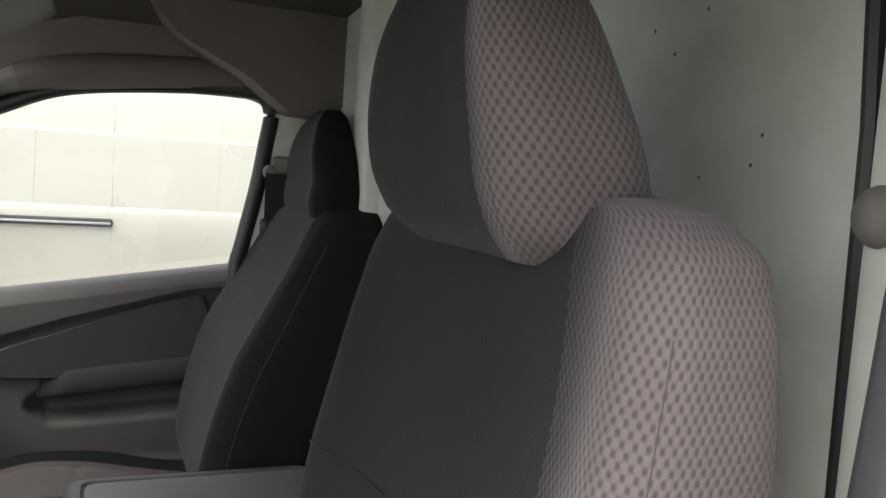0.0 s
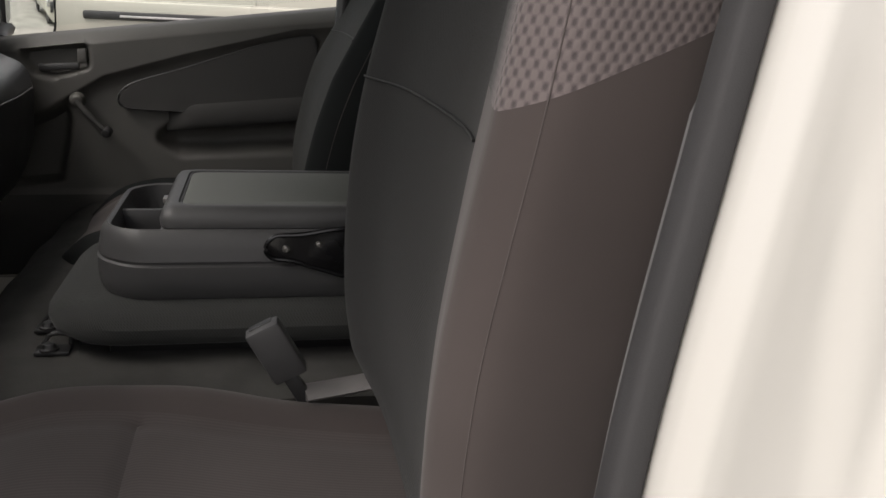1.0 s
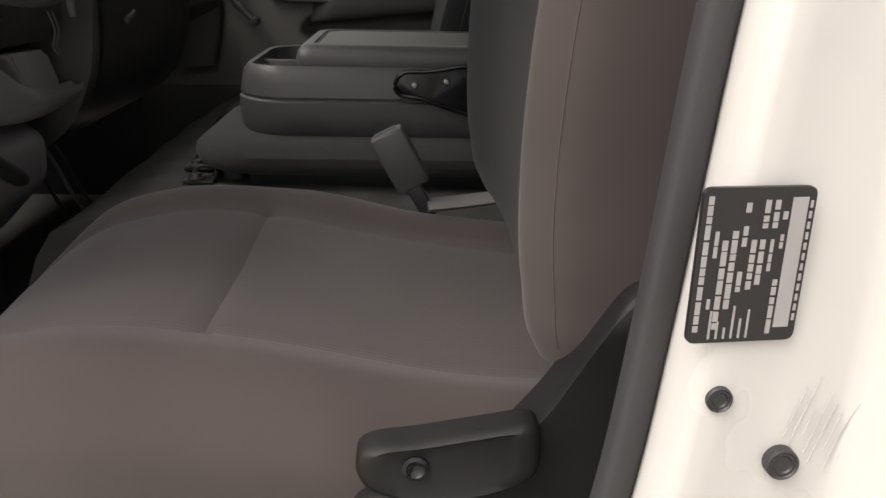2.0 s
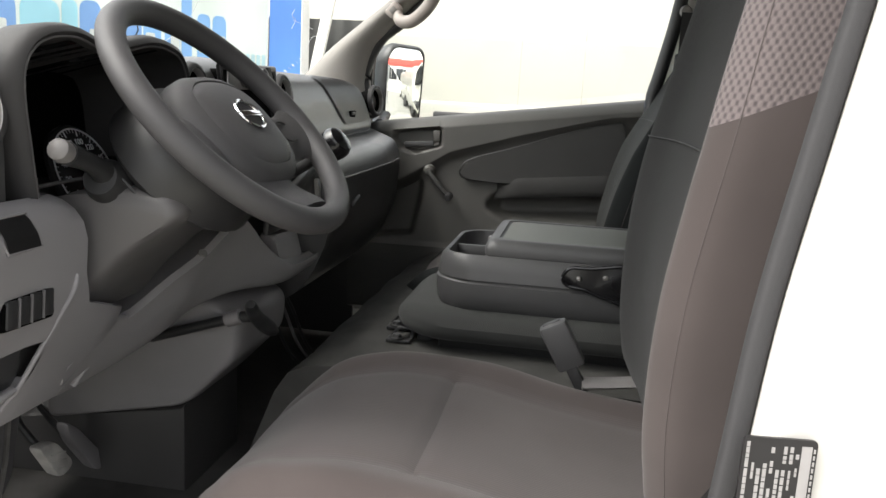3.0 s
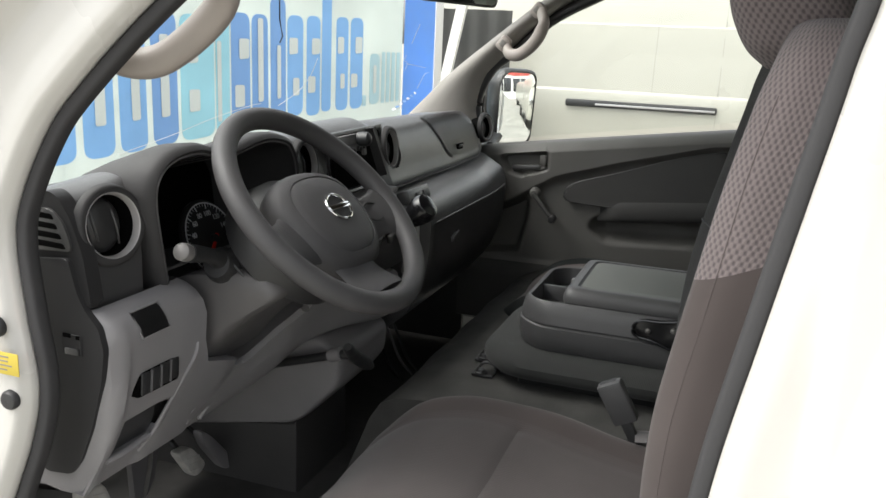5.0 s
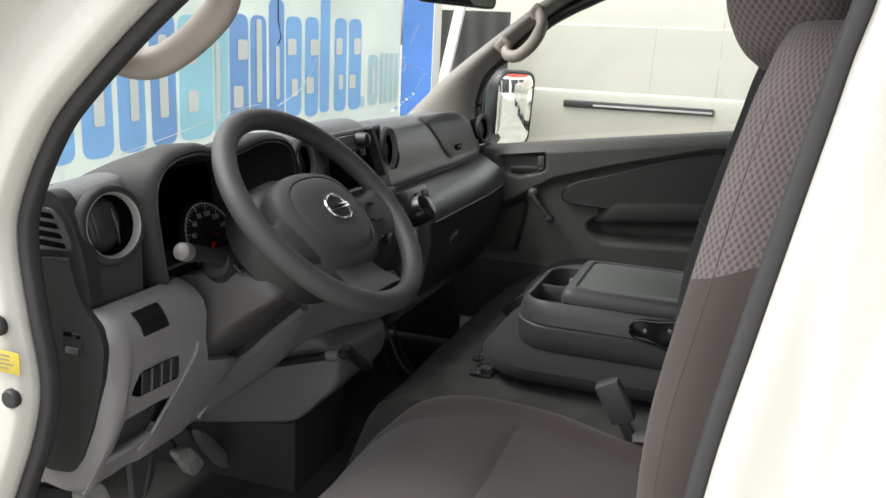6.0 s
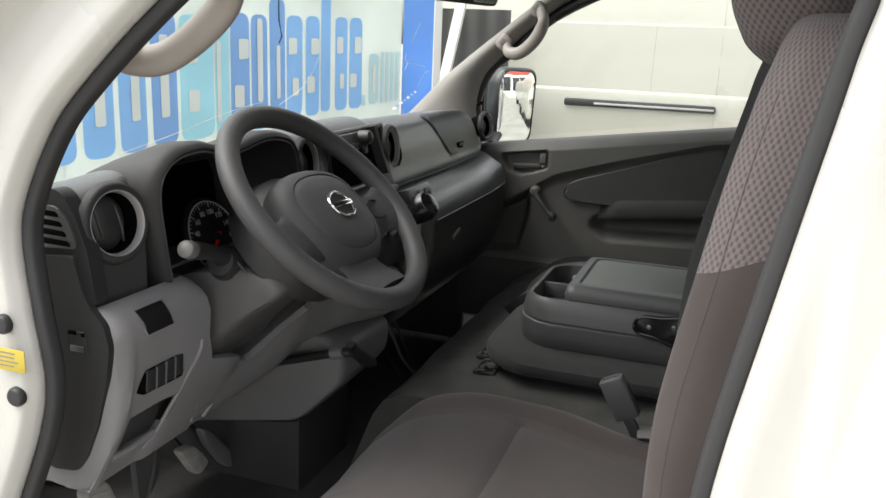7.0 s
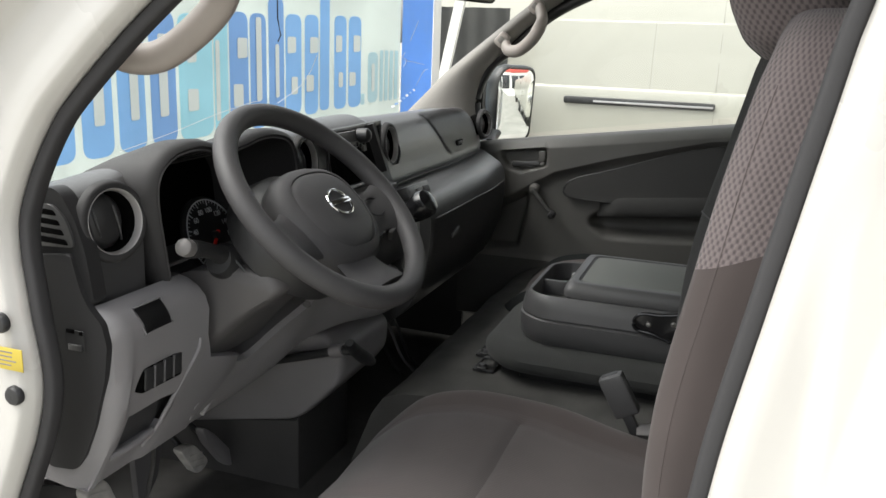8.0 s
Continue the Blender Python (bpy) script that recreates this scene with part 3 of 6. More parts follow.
def pocket_depth(y, z):
    """How far the door pocket, and the pull under the armrest, sink into the panel."""
    edge = lerp(z, [0.90, 1.009, 1.06, 1.086, 1.106], [0.088, 0.062, 0.056, 0.064, 0.106])
    front = 0.045 * ease((y - edge + 0.008) / 0.026) * ease((z - 0.90 - 0.12 * max(0, 0.2 - y)) / 0.014) * ease((1.116 - z) / 0.03)
    reach = min(1.0, max(0.0, (-0.125 - y) / 0.05)) ** 0.6
    off = abs(z - 1.02 - 0.06 * max(0, -0.2 - y)) / (0.004 + 0.036 * reach)
    pull = 0.05 * ease((1.2 - off) / 0.8) * ease(reach)
    return max(front, pull)


def cup_depth(y, z):
    """The rounded hollow behind the inner handle."""
    hi = 1.2125 + (0.138 - y) * 0.11
    lo = lerp(y, [0.008, 0.08, 0.12, 0.14], [1.176, 1.153, 1.163, 1.19])
    return 0.026 * ease((0.148 - y) / 0.014) * ease((y - 0.002) / 0.014) * ease((hi + 0.006 - z) / 0.012) * ease((z - lo + 0.006) / 0.016)


rings = []
for y in np.linspace(0.26, -0.60, 150):
    sill = 1.243 - 0.135 * (y - 0.05)
    step = lerp(y, [-0.6, -0.45, -0.2, -0.02, 0.1, 0.26], [1.285, 1.27, 1.205, 1.15, 1.075, 1.0])
    x0 = 0.855 - 0.045 * max(0, y - 0.02)
    ring = [(0.93, y, sill + 0.01), (x0 + 0.035, y, sill + 0.012), (x0 + 0.008, y, sill + 0.004), (x0 - 0.008, y, sill - 0.016)]
    ring += [(x0 - 0.011 + cup_depth(y, z), y, z) for z in np.linspace(sill - 0.02, step + 0.012, 24)]
    ring += [(x0 - 0.008, y, step + 0.008), (x0 + 0.008, y, step - 0.002)]
    ring += [(x0 + 0.012 + pocket_depth(y, z), y, z) for z in np.linspace(step - 0.02, 0.897, 40)]
    ring += [(x0 + 0.006, y, 0.885), (x0 - 0.012, y, 0.873), (x0 - 0.02, y, 0.84), (x0 - 0.015, y, 0.70), (0.93, y, 0.66)]
    rings.append(ring)
panel = loft(rings, uv=True)
trim_panel = part("trim_panel", pick_faces(panel, lambda p, k: p.z > 0.88), DOOR_TRIM, door, smooth=50)
# foot of the same panel, given a darker colour to stand for shade
part("kick_strip", pick_faces(panel, lambda p, k: p.z <= 0.88), DOOR_INSET, trim_panel, "lower door strip darkened for footwell shade", smooth=50)
panel.free()
inset = spline([(-0.49, 1.262), (-0.46, 1.264), (-0.36, 1.24), (-0.2, 1.185), (-0.09, 1.15), (-0.055, 1.125), (-0.052, 1.10), (-0.08, 1.09), (-0.2, 1.086), (-0.35, 1.088), (-0.475, 1.09), (-0.49, 1.11), (-0.497, 1.18)], 4, loop=True)
part("inset_panel", prism([(p.x, p.y) for p in inset], "x", 0.846, 0.875, 0.006), DOOR_INSET, door, "dark cloth door inset")
arm = []
for y in np.linspace(-0.15, -0.56, 30):
    e = 0.62 * math.sin(min(1.0, (-0.149 - y) / 0.07) * math.pi / 2)
    up = 0.1 * max(0, -0.17 - y)
    arm.append([(0.872 - d * e, y, z + up) for d, z in ((0.0, 1.125), (0.016, 1.118), (0.028, 1.108), (0.042, 1.098), (0.05, 1.085), (0.052, 1.07), (0.05, 1.055), (0.044, 1.044), (0.034, 1.039), (0.0, 1.036))])
part("inset_groove", tube([(0.8475, p.x, p.y) for p in inset], 0.0022, 6, loop=True), DASH_BLACK, door)
part("armrest", loft(arm), DOOR_INSET, door, "dark moulded armrest", smooth=70)
# inner handle
part("inner_handle", rbox((0.010, 0.085, 0.016), (0.852, 0.07, 1.178), 0.004, (-5, 0, 0)), DASH_DARK, door, "charcoal pull handle")
part("lock_knob", rbox((0.014, 0.02, 0.032), (0.85, 0.02, 1.203), 0.004), DOOR_TRIM, door)
crank = part("window_crank", lathe([(0, 0.02), (0.009, 0.02), (0.0135, 0.016), (0.015, 0.004), (0.018, 0)], (0.838, 0.034, 1.107), (-1, 0, 0), 20), DOOR_TRIM, door, "grey window winder")
part("crank_arm", tube(spline([(0.818, 0.034, 1.107), (0.812, 0.012, 1.082), (0.808, -0.016, 1.052), (0.806, -0.03, 1.044)], 4), [0.0068] * 6 + [0.0058] * 7, 10), DOOR_INSET, crank)
part("crank_knob", lathe([(0, 0.03), (0.008, 0.029), (0.011, 0.02), (0.009, 0.004), (0.011, 0)], (0.806, -0.031, 1.044), (-1, 0, -0.1), 16), DASH_BLACK, crank)
part("outer_skin", prism([(0.30, 0.6), (0.30, 1.19), (-0.60, 1.30), (-0.60, 0.6)], "x", 0.95, 0.975, 0.004), WHITE_PAINT, door, "white painted outer skin")
part("belt_seal", loft([[(0.905, y, 1.236 - 0.135 * (y - 0.05) + dz) for dz in (0, 0.012)] + [(0.925, y, 1.236 - 0.135 * (y - 0.05) + dz) for dz in (0.012, 0)] for y in np.linspace(0.24, -0.6, 6)]), DASH_BLACK, door)
part("quarter_frame", prism([(0.26, 1.24), (0.20, 1.245), (0.222, 1.34), (0.215, 1.41), (0.26, 1.40)], "x", 0.87, 0.90, 0.003), DASH_BLACK, door, "black mirror triangle")
pane = prism([(0.24, 1.24), (0.23, 1.40), (0.15, 1.51), (0.04, 1.60), (-0.07, 1.67), (-0.2, 1.73), (-0.45, 1.755), (-0.63, 1.74), (-0.58, 1.36)], "x", 0.897, 0.901)
window_2 = part("window_2", pane, GLASS, label="clear side window glass, closed", kind="structure", category="window", smooth=0)
window_2.visible_shadow = False


# ---- seats ----
def super_ring(hw, lo, hi, n, exp_=3.0):
    """Offsets round a squarish section: x in +-hw, second axis from lo (back) to hi (front)."""
    out = []
    for k in range(n):
        a = 2 * math.pi * k / n
        cx, sy = math.cos(a), math.sin(a)
        x = hw * math.copysign(abs(cx) ** (2 / exp_), cx)
        s = math.copysign(abs(sy) ** (2 / exp_), sy)
        out.append((x, (lo + hi) / 2 + s * (hi - lo) / 2, s))
    return out


def build_seat(name, cx, label, group, recline=0.0, back_off=0.0, plain_cloth=CLOTH_PLAIN, check_cloth=CLOTH_CHECK, tall=1.0, fuller=0.0, twist=0.0, insert_cloth=CLOTH_DARK, outer=1.0, head_set=0.0):
    """A front seat with a tall backrest; made round x = cx."""

    def lean(y, z):
        return y - back_off - recline * max(0.0, z - 0.93)

    def high(z):
        return 0.93 + (z - 0.93) * tall

    def full(z):
        return fuller * lerp(z, [0.93, 1.25, 1.55, 1.62, 1.70, 1.78], [0.75, 0.75, 0.3, 0.2, 0.4, 0.6])

    def turned(x, z):
        """The lower back stands a little further forward on its inner side."""
        return twist * lerp(z, [0.93, 1.3, 1.5], [1.0, 1.0, 0.2]) * (0.35 + x / 0.27)

    seat = thing(name, (cx, -0.30, 0.80), label, "seat", group)
    N = 96
    # backrest
    Z = [0.925, 0.935, 0.955, 1.0, 1.08, 1.15, 1.25, 1.35, 1.45, 1.51, 1.545, 1.562, 1.57]
    HW = [0.225, 0.245, 0.257, 0.263, 0.265, 0.268, 0.27, 0.27, 0.262, 0.247, 0.222, 0.18, 0.12]
    FR = [-0.511, -0.485, -0.467, -0.453, -0.444, -0.446, -0.461, -0.482, -0.505, -0.523, -0.541, -0.557, -0.57]
    BK = [-0.55, -0.57, -0.582, -0.596, -0.61, -0.62, -0.632, -0.639, -0.641, -0.641, -0.638, -0.63, -0.62]
    BO = [0.0, 0.012, 0.025, 0.038, 0.046, 0.048, 0.046, 0.042, 0.034, 0.02, 0.008, 0, 0]
    rings = []
    for z in list(np.linspace(0.925, 0.955, 6)) + list(np.linspace(0.955, 1.51, 70))[1:] + list(np.linspace(1.51, 1.57, 12))[1:]:
        hw, fr, bk, bo = (smooth_at(z, Z, q) for q in (HW, FR, BK, BO))
        ring = []
        for x, y, s in super_ring(hw, bk, fr, N, 4.5):
            if s > 0:
                q = abs(x) / hw
                y -= s * bo * (1 - min(1, q / 0.9) ** 3.5)
                y -= s * 0.03 * max(0, q - 0.86) ** 1.5 * 5
            y += 0.004 * noise.noise(Vector((x * 7, z * 7, y * 5))) + max(0, s) * full(z) + max(0, s) * turned(x, z)
            ring.append((cx + x, lean(y, z), high(z)))
        # the centre panel widens towards the shoulders
        wide = smooth_at(z, [0.92, 1.12, 1.28, 1.6], [0.0, 0.0, 1.1, 1.1])
        flat = [Vector(p) for p in ring]
        for k in range(22, 36):
            at_k = k + wide * lerp(k, [21, 26, 31, 36], [0, 1, 1, 0])
            low = int(at_k)
            ring[k] = tuple(flat[low].lerp(flat[low + 1], at_k - low))
        rings.append(ring)
    whole = loft(rings, uv=True, fade=lambda i: min(1.0, max(0.0, (i - 28.5) / 6)) if i > 16 else min(1.0, max(0.0, (5 - i) / 3)))

    cut = Vector((0, 0.45, 1)).normalized()
    spot = Vector((cx, lean(-0.51, 1.322), high(1.322)))
    bmesh.ops.bisect_plane(whole, geom=list(whole.verts) + list(whole.edges) + list(whole.faces), plane_co=spot, plane_no=cut)

    def zone(p, k):
        if 3 <= k < 28:
            return "insert"
        return "check" if (p - spot).dot(cut) > 0 else "plain"

    back = part("backrest", pick_faces(whole, lambda p, k: zone(p, k) == "plain"), plain_cloth, seat, "plain cloth backrest sides")
    part("backrest_insert", pick_faces(whole, lambda p, k: zone(p, k) == "insert"), insert_cloth, back, "charcoal ribbed cloth centre")
    part("checked_bolster", pick_faces(whole, lambda p, k: zone(p, k) == "check"), check_cloth, back, "shoulder cloth of the backrest")
    whole.free()
    # piping along the side seams
    for k in (5, 43):
        line = [Vector(r[k]) + Vector((0.0001 if k == 5 else -0.0001, 0.0001, 0)) for r in rings if high(0.96) < r[0][2] < high(1.50)]
        part("seam", tube(line, 0.0005, 6), THREAD, back)
    near = min(rings, key=lambda r: abs(r[0][2] - 1.285))
    part("seam", tube([(p[0], p[1] + 0.0012, p[2]) for k, p in list(enumerate(near))[10:29]], 0.0012, 6), COVER_BLACK, back)
    # headrest
    Z2 = [1.515, 1.53, 1.56, 1.60, 1.64, 1.68, 1.71, 1.74, 1.76, 1.775]
    HW2 = [0.12, 0.145, 0.16, 0.165, 0.155, 0.136, 0.114, 0.086, 0.06, 0.03]
    FR2 = [-0.525, -0.505, -0.486, -0.476, -0.473, -0.475, -0.482, -0.493, -0.507, -0.524]
    BK2 = [-0.635, -0.638, -0.632, -0.618, -0.602, -0.587, -0.575, -0.566, -0.56, -0.55]
    rings = []
    for z in np.linspace(1.515, 1.775, 44):
        hw, fr, bk = (smooth_at(z, Z2, q) for q in (HW2, FR2, BK2))
        rings.append([(cx + x, lean(y + 0.002 * noise.noise(Vector((x * 12, z * 12, 1))) + max(0, s) * (full(z) - head_set), z), high(z)) for x, y, s in [(x_ * (outer if x_ < 0 else 1.0), y_ - (0.016 * (1 - min(1, abs(x_) / hw / 0.85) ** 2.5) * s_ if s_ > 0 else 0), s_) for x_, y_, s_ in super_ring(hw, bk, fr, N, 3.6)]])
    hd = loft(rings, uv=True, fade=lambda i: min(1.0, max(0.0, (i - 30) / 5)) if i > 16 else min(1.0, max(0.0, (5 - i) / 3)))
    face = lambda p, k: 3 <= k < 31
    head = part("headrest", pick_faces(hd, lambda p, k: not face(p, k)), check_cloth, seat, "headrest sides")
    part("headrest_face", pick_faces(hd, face), insert_cloth, head, "charcoal cloth headrest face")
    hd.free()
    for side in (-1, 1):
        line = []
        for z in np.linspace(1.53, 1.75, 20):
            hw, fr = (smooth_at(z, Z2, q) for q in (HW2, FR2))
            line.append((cx + side * hw * (0.80 * outer if side < 0 else 0.80), lean(fr - 0.0125 + (full(z) - head_set) * 0.85, z), high(z)))
        part("seam", tube(line, 0.0007, 6), THREAD, head)
    # cushion: sections from back to front
    Y = [-0.56, -0.50, -0.40, -0.25, -0.12, -0.06, -0.01, 0.02, 0.035]
    W = [0.25, 0.262, 0.268, 0.272, 0.262, 0.245, 0.215, 0.18, 0.14]
    T = [0.89, 0.893, 0.905, 0.934, 0.935, 0.918, 0.882, 0.849, 0.817]
    B = [0.80, 0.795, 0.79, 0.785, 0.78, 0.775, 0.77, 0.77, 0.775]
    rings = []
    for y in list(np.linspace(-0.56, -0.06, 60)) + list(np.linspace(-0.055, 0.035, 18)):
        hw, tp, bt = (smooth_at(y, Y, q) for q in (W, T, B))
        ring = []
        for x, z, s in super_ring(hw, bt, tp, N, 3.4):
            if s > 0:
                q = abs(x) / hw
                z += s * (0.022 * lerp(y, [-0.05, 0.02], [1, 0.2]) * math.exp(-((q - 0.8) / 0.16) ** 2) - 0.012 * (1 - q) - 0.004 * math.exp(-((q - 0.56) / 0.03) ** 2))
                z -= s * 0.005 * math.exp(-((y + 0.238) / 0.008) ** 2) * (q < 0.58)
            z += 0.003 * noise.noise(Vector((x * 8, y * 8, 3)))
            ring.append((cx + x, y, z))
        rings.append(ring)
    cu = loft(rings, uv=True)
    top = lambda p, k: 17 <= k < 31 and p.y < 0.0
    cushion = part("cushion", pick_faces(cu, lambda p, k: not top(p, k)), plain_cloth, seat, "cloth seat cushion")
    part("cushion_insert", pick_faces(cu, top), CLOTH_RIB, cushion, "ribbed taupe cloth centre")
    cu.free()
    part("seat_plinth", rbox((0.44, 0.44, 0.10), (cx, -0.30, 0.765), 0.02), DASH_BLACK, seat)
    return seat


driver_seat = build_seat("driver_seat", -0.49, "taupe and charcoal cloth driver seat with checked shoulders", "front seats", twist=0.003, outer=0.9)
cover = spline([(-0.355, 0.80), (-0.357, 0.85), (-0.368, 0.868), (-0.403, 0.877), (-0.446, 0.893), (-0.481, 0.932), (-0.50, 0.962), (-0.517, 0.991), (-0.533, 1.012), (-0.56, 1.015), (-0.578, 0.97), (-0.57, 0.86), (-0.50, 0.79), (-0.42, 0.78)], 5, loop=True)
side_cover = part("recliner_cover", loft([[(x, -0.47 + (p.x + 0.47) * s_, 0.89 + (p.y - 0.89) * s_) for p in cover] for x, s_ in ((-0.735, 1.0), (-0.762, 1.0), (-0.769, 0.985), (-0.773, 0.955), (-0.7745, 0.91))]), COVER_BLACK, driver_seat, "black plastic recliner cover", smooth=60)
lever = spline([(-0.363, 0.906), (-0.374, 0.915), (-0.402, 0.919), (-0.44, 0.926), (-0.472, 0.93), (-0.478, 0.913), (-0.474, 0.892), (-0.44, 0.878), (-0.395, 0.876), (-0.367, 0.887)], 4, loop=True)
arm_ = part("recliner_lever", loft([[(x, -0.42 + (p.x + 0.42) * s_, 0.903 + (p.y - 0.903) * s_) for p in lever] for x, s_ in ((-0.765, 1.0), (-0.78, 1.0), (-0.786, 0.96), (-0.789, 0.86), (-0.787, 0.7))]), COVER_BLACK, side_cover, "black recliner lever", smooth=60)
part("pivot", lathe([(0, -0.001), (0.004, 0.0), (0.006, 0.002), (0.0085, 0.001), (0.009, -0.004)], (-0.788, -0.40, 0.902), (-1, 0, 0), 20), GLOSS_BLACK, arm_)
build_seat("passenger_seat", 0.58, "charcoal cloth passenger seat with black sides beside the door", "front seats", 0.17, 0.015, CLOTH_BLACK, CLOTH_BLACK, 0.9, 0.09, insert_cloth=CLOTH_SLATE, head_set=0.04)

# folded centre seat
centre = thing("centre_seat", (0.14, -0.32, 0.82), "folded centre seat with grey tray console on its back", "seat", "front seats")
rings = []
for z, grow in ((0.898, -0.03), (0.901, -0.012), (0.908, 0.0), (0.918, 0.004), (0.928, 0.003), (0.937, -0.008), (0.944, -0.026), (0.947, -0.07)):
    o = round_outline([(-0.085 - grow, -0.60), (-0.085 - grow, -0.145), (-0.01, -0.075 + grow), (0.29, -0.075 + grow), (0.37 + grow, -0.145), (0.37 + grow, -0.60)], 0.05, 5)
    rings.append([(x, y, z) for x, y in o])
part("cushion", loft(rings, uv=True), CLOTH_SLATE, centre, "charcoal cloth centre cushion")


def console_ring(z, g):
    return [(x, y, z) for x, y in round_outline([(-0.028 - g, -0.62), (-0.028 - g, -0.19), (0.02, -0.14 + g), (0.24, -0.14 + g), (0.29 + g, -0.19), (0.29 + g, -0.62)], 0.045, 6)]


back = part("folded_back", loft([console_ring(z, g_) for z, g_ in ((0.93, -0.03), (0.938, -0.012), (0.955, -0.001), (0.975, 0.003), (0.996, 0.003), (0.9985, -0.0015), (1.0005, -0.0015), (1.003, 0.001))]), CONSOLE, centre, "dark grey moulded folded backrest")
shell = loft([console_ring(z, g_) for z, g_ in ((1.003, 0.001), (1.02, -0.002), (1.036, -0.006), (1.043, -0.012))], caps=(False, False))
part("tray_shell", shell, CONSOLE, back, "grey plastic tray shell")
part("tray_rim", loft([console_ring(1.043, -0.012), console_ring(1.046, -0.015), console_ring(1.044, -0.02), console_ring(1.005, -0.024)], caps=(False, True)), CONSOLE, back)
part("tray_divider", rbox((0.008, 0.085, 0.032), (0.135, -0.2, 1.021), 0.002), CONSOLE, back)
part("tray_divider", rbox((0.25, 0.008, 0.036), (0.131, -0.232, 1.022), 0.002), CONSOLE, back)


def lid_ring(z, g):
    return [(x, y, z) for x, y in round_outline([(-0.006 - g, -0.60), (-0.006 - g, -0.232 + g), (0.262 + g, -0.232 + g), (0.262 + g, -0.60)], 0.022, 5)]


lid = part("lid", loft([lid_ring(1.04, -0.004), lid_ring(1.046, 0.003), lid_ring(1.056, 0.004), lid_ring(1.066, 0.001), lid_ring(1.073, -0.005), lid_ring(1.075, -0.012), lid_ring(1.075, -0.02), lid_ring(1.0715, -0.022)]), CONSOLE, centre, "grey plastic lid of the console")
part("lid_pad", loft([lid_ring(1.0715, -0.0245), lid_ring(1.0735, -0.026), lid_ring(1.0742, -0.03)]), LID_PAD, lid, "paler grained writing pad")
part("pad_groove", tube(lid_ring(1.0725, -0.0235), 0.0016, 6, loop=True), DASH_BLACK, lid)
part("lid_catch", rbox((0.02, 0.012, 0.01), (0.135, -0.226, 1.052), 0.003), STEEL, lid)
br = spline([(-0.372, 1.026), (-0.385, 1.042), (-0.42, 1.044), (-0.50, 1.05), (-0.50, 0.985), (-0.45, 0.993), (-0.41, 1.006), (-0.38, 1.011)], 4, loop=True)
bracket = part("hinge_bracket", prism([(p.x, p.y) for p in br], "x", -0.0375, -0.024, 0.002), GLOSS_BLACK, centre, "black steel hinge plate with a raised rim")
part("plate_rim", tube([(-0.0385, p.x, p.y) for p in br], 0.0032, 8, loop=True), GLOSS_BLACK, bracket)
for y, z in ((-0.4, 1.024), (-0.445, 1.03)):
    part("screw", lathe([(0, 0.001), (0.0015, 0.0012), (0.002, 0.0028), (0.0042, 0.0022), (0.005, 0), (0.0055, -0.001)], (-0.0385, y, z), (-1, 0, 0), 16), STEEL, bracket)
for x, y, z in ((-0.035, -0.088, 0.897), (0.045, -0.07, 0.897)):
    f = part("floor_bracket", rbox((0.03, 0.045, 0.006), (x, y, z - 0.015), 0.002), DASH_BLACK, centre, "dark steel floor bracket")
    part("loop", tube(spline([(x + 0.012, y - 0.02, z - 0.012), (x + 0.016, y - 0.018, z + 0.0), (x + 0.016, y + 0.004, z + 0.002), (x + 0.014, y + 0.016, z - 0.012)], 4), 0.003, 8), DASH_BLACK, f)
    part("bolt", lathe([(0, 0.01), (0.007, 0.009), (0.0095, 0.004), (0.013, 0.003), (0.013, 0)], (x - 0.006, y + 0.004, z - 0.012), (0, 0, 1), 12), DASH_BLACK, f)
part("seat_frame", rbox((0.36, 0.40, 0.032), (0.14, -0.36, 0.889), 0.006), DASH_BLACK, centre, "black steel seat frame")
part("front_leg", rbox((0.3, 0.03, 0.07), (0.14, -0.13, 0.87), 0.006), DASH_BLACK, centre)

# buckle beside the driver seat
buckle = thing("seat_belt_buckle", (-0.25, -0.40, 0.86), "grey plastic belt buckle standing beside the driver seat", "buckle")
part("housing", rbox((0.022, 0.042, 0.075), (-0.266, -0.383, 0.972), 0.005, (-28, -6, 0)), CONSOLE, buckle)
part("slot", rbox((0.010, 0.028, 0.003), (-0.266, -0.365, 1.0045), 0.001, (-28, -6, 0)), DASH_BLACK, buckle)
part("stem", rbox((0.012, 0.018, 0.05), (-0.263, -0.408, 0.922), 0.003, (-28, -6, 0)), DASH_BLACK, buckle)
part("anchor_strap", tube(spline([(-0.262, -0.415, 0.915), (-0.255, -0.46, 0.918), (-0.25, -0.52, 0.925)], 5), 0.02, 10, flat=0.35), STALK_GREY, buckle, "pale strap sleeve")

# seat belt on the passenger pillar
belt = thing("seat_belt", (0.79, -0.64, 1.55), "black seat belt with pale anchor on the rear pillar", "seat belt")
part("anchor_cover", rbox((0.03, 0.052, 0.045), (0.785, -0.64, 1.572), 0.014), PILLAR_TRIM, belt, "pale plastic anchor cover")
part("anchor_knob", lathe([(0, 0.012), (0.012, 0.011), (0.016, 0.004), (0.016, -0.004)], (0.78, -0.612, 1.558), (-1, 0, 0), 16), PILLAR_TRIM, belt)
part("webbing", loft([[(0.77 - 0.012 * t, -0.625 - 0.002 * t + w, 1.555 - 0.42 * t) for w in (-0.026, 0.024)] + [(0.767 - 0.012 * t, -0.625 - 0.002 * t + w, 1.555 - 0.42 * t) for w in (0.024, -0.026)] for t in np.linspace(0, 1, 12)]), BELT, belt)
part("height_slider", rbox((0.02, 0.035, 0.05), (0.772, -0.612, 1.43), 0.008), DASH_BLACK, belt)


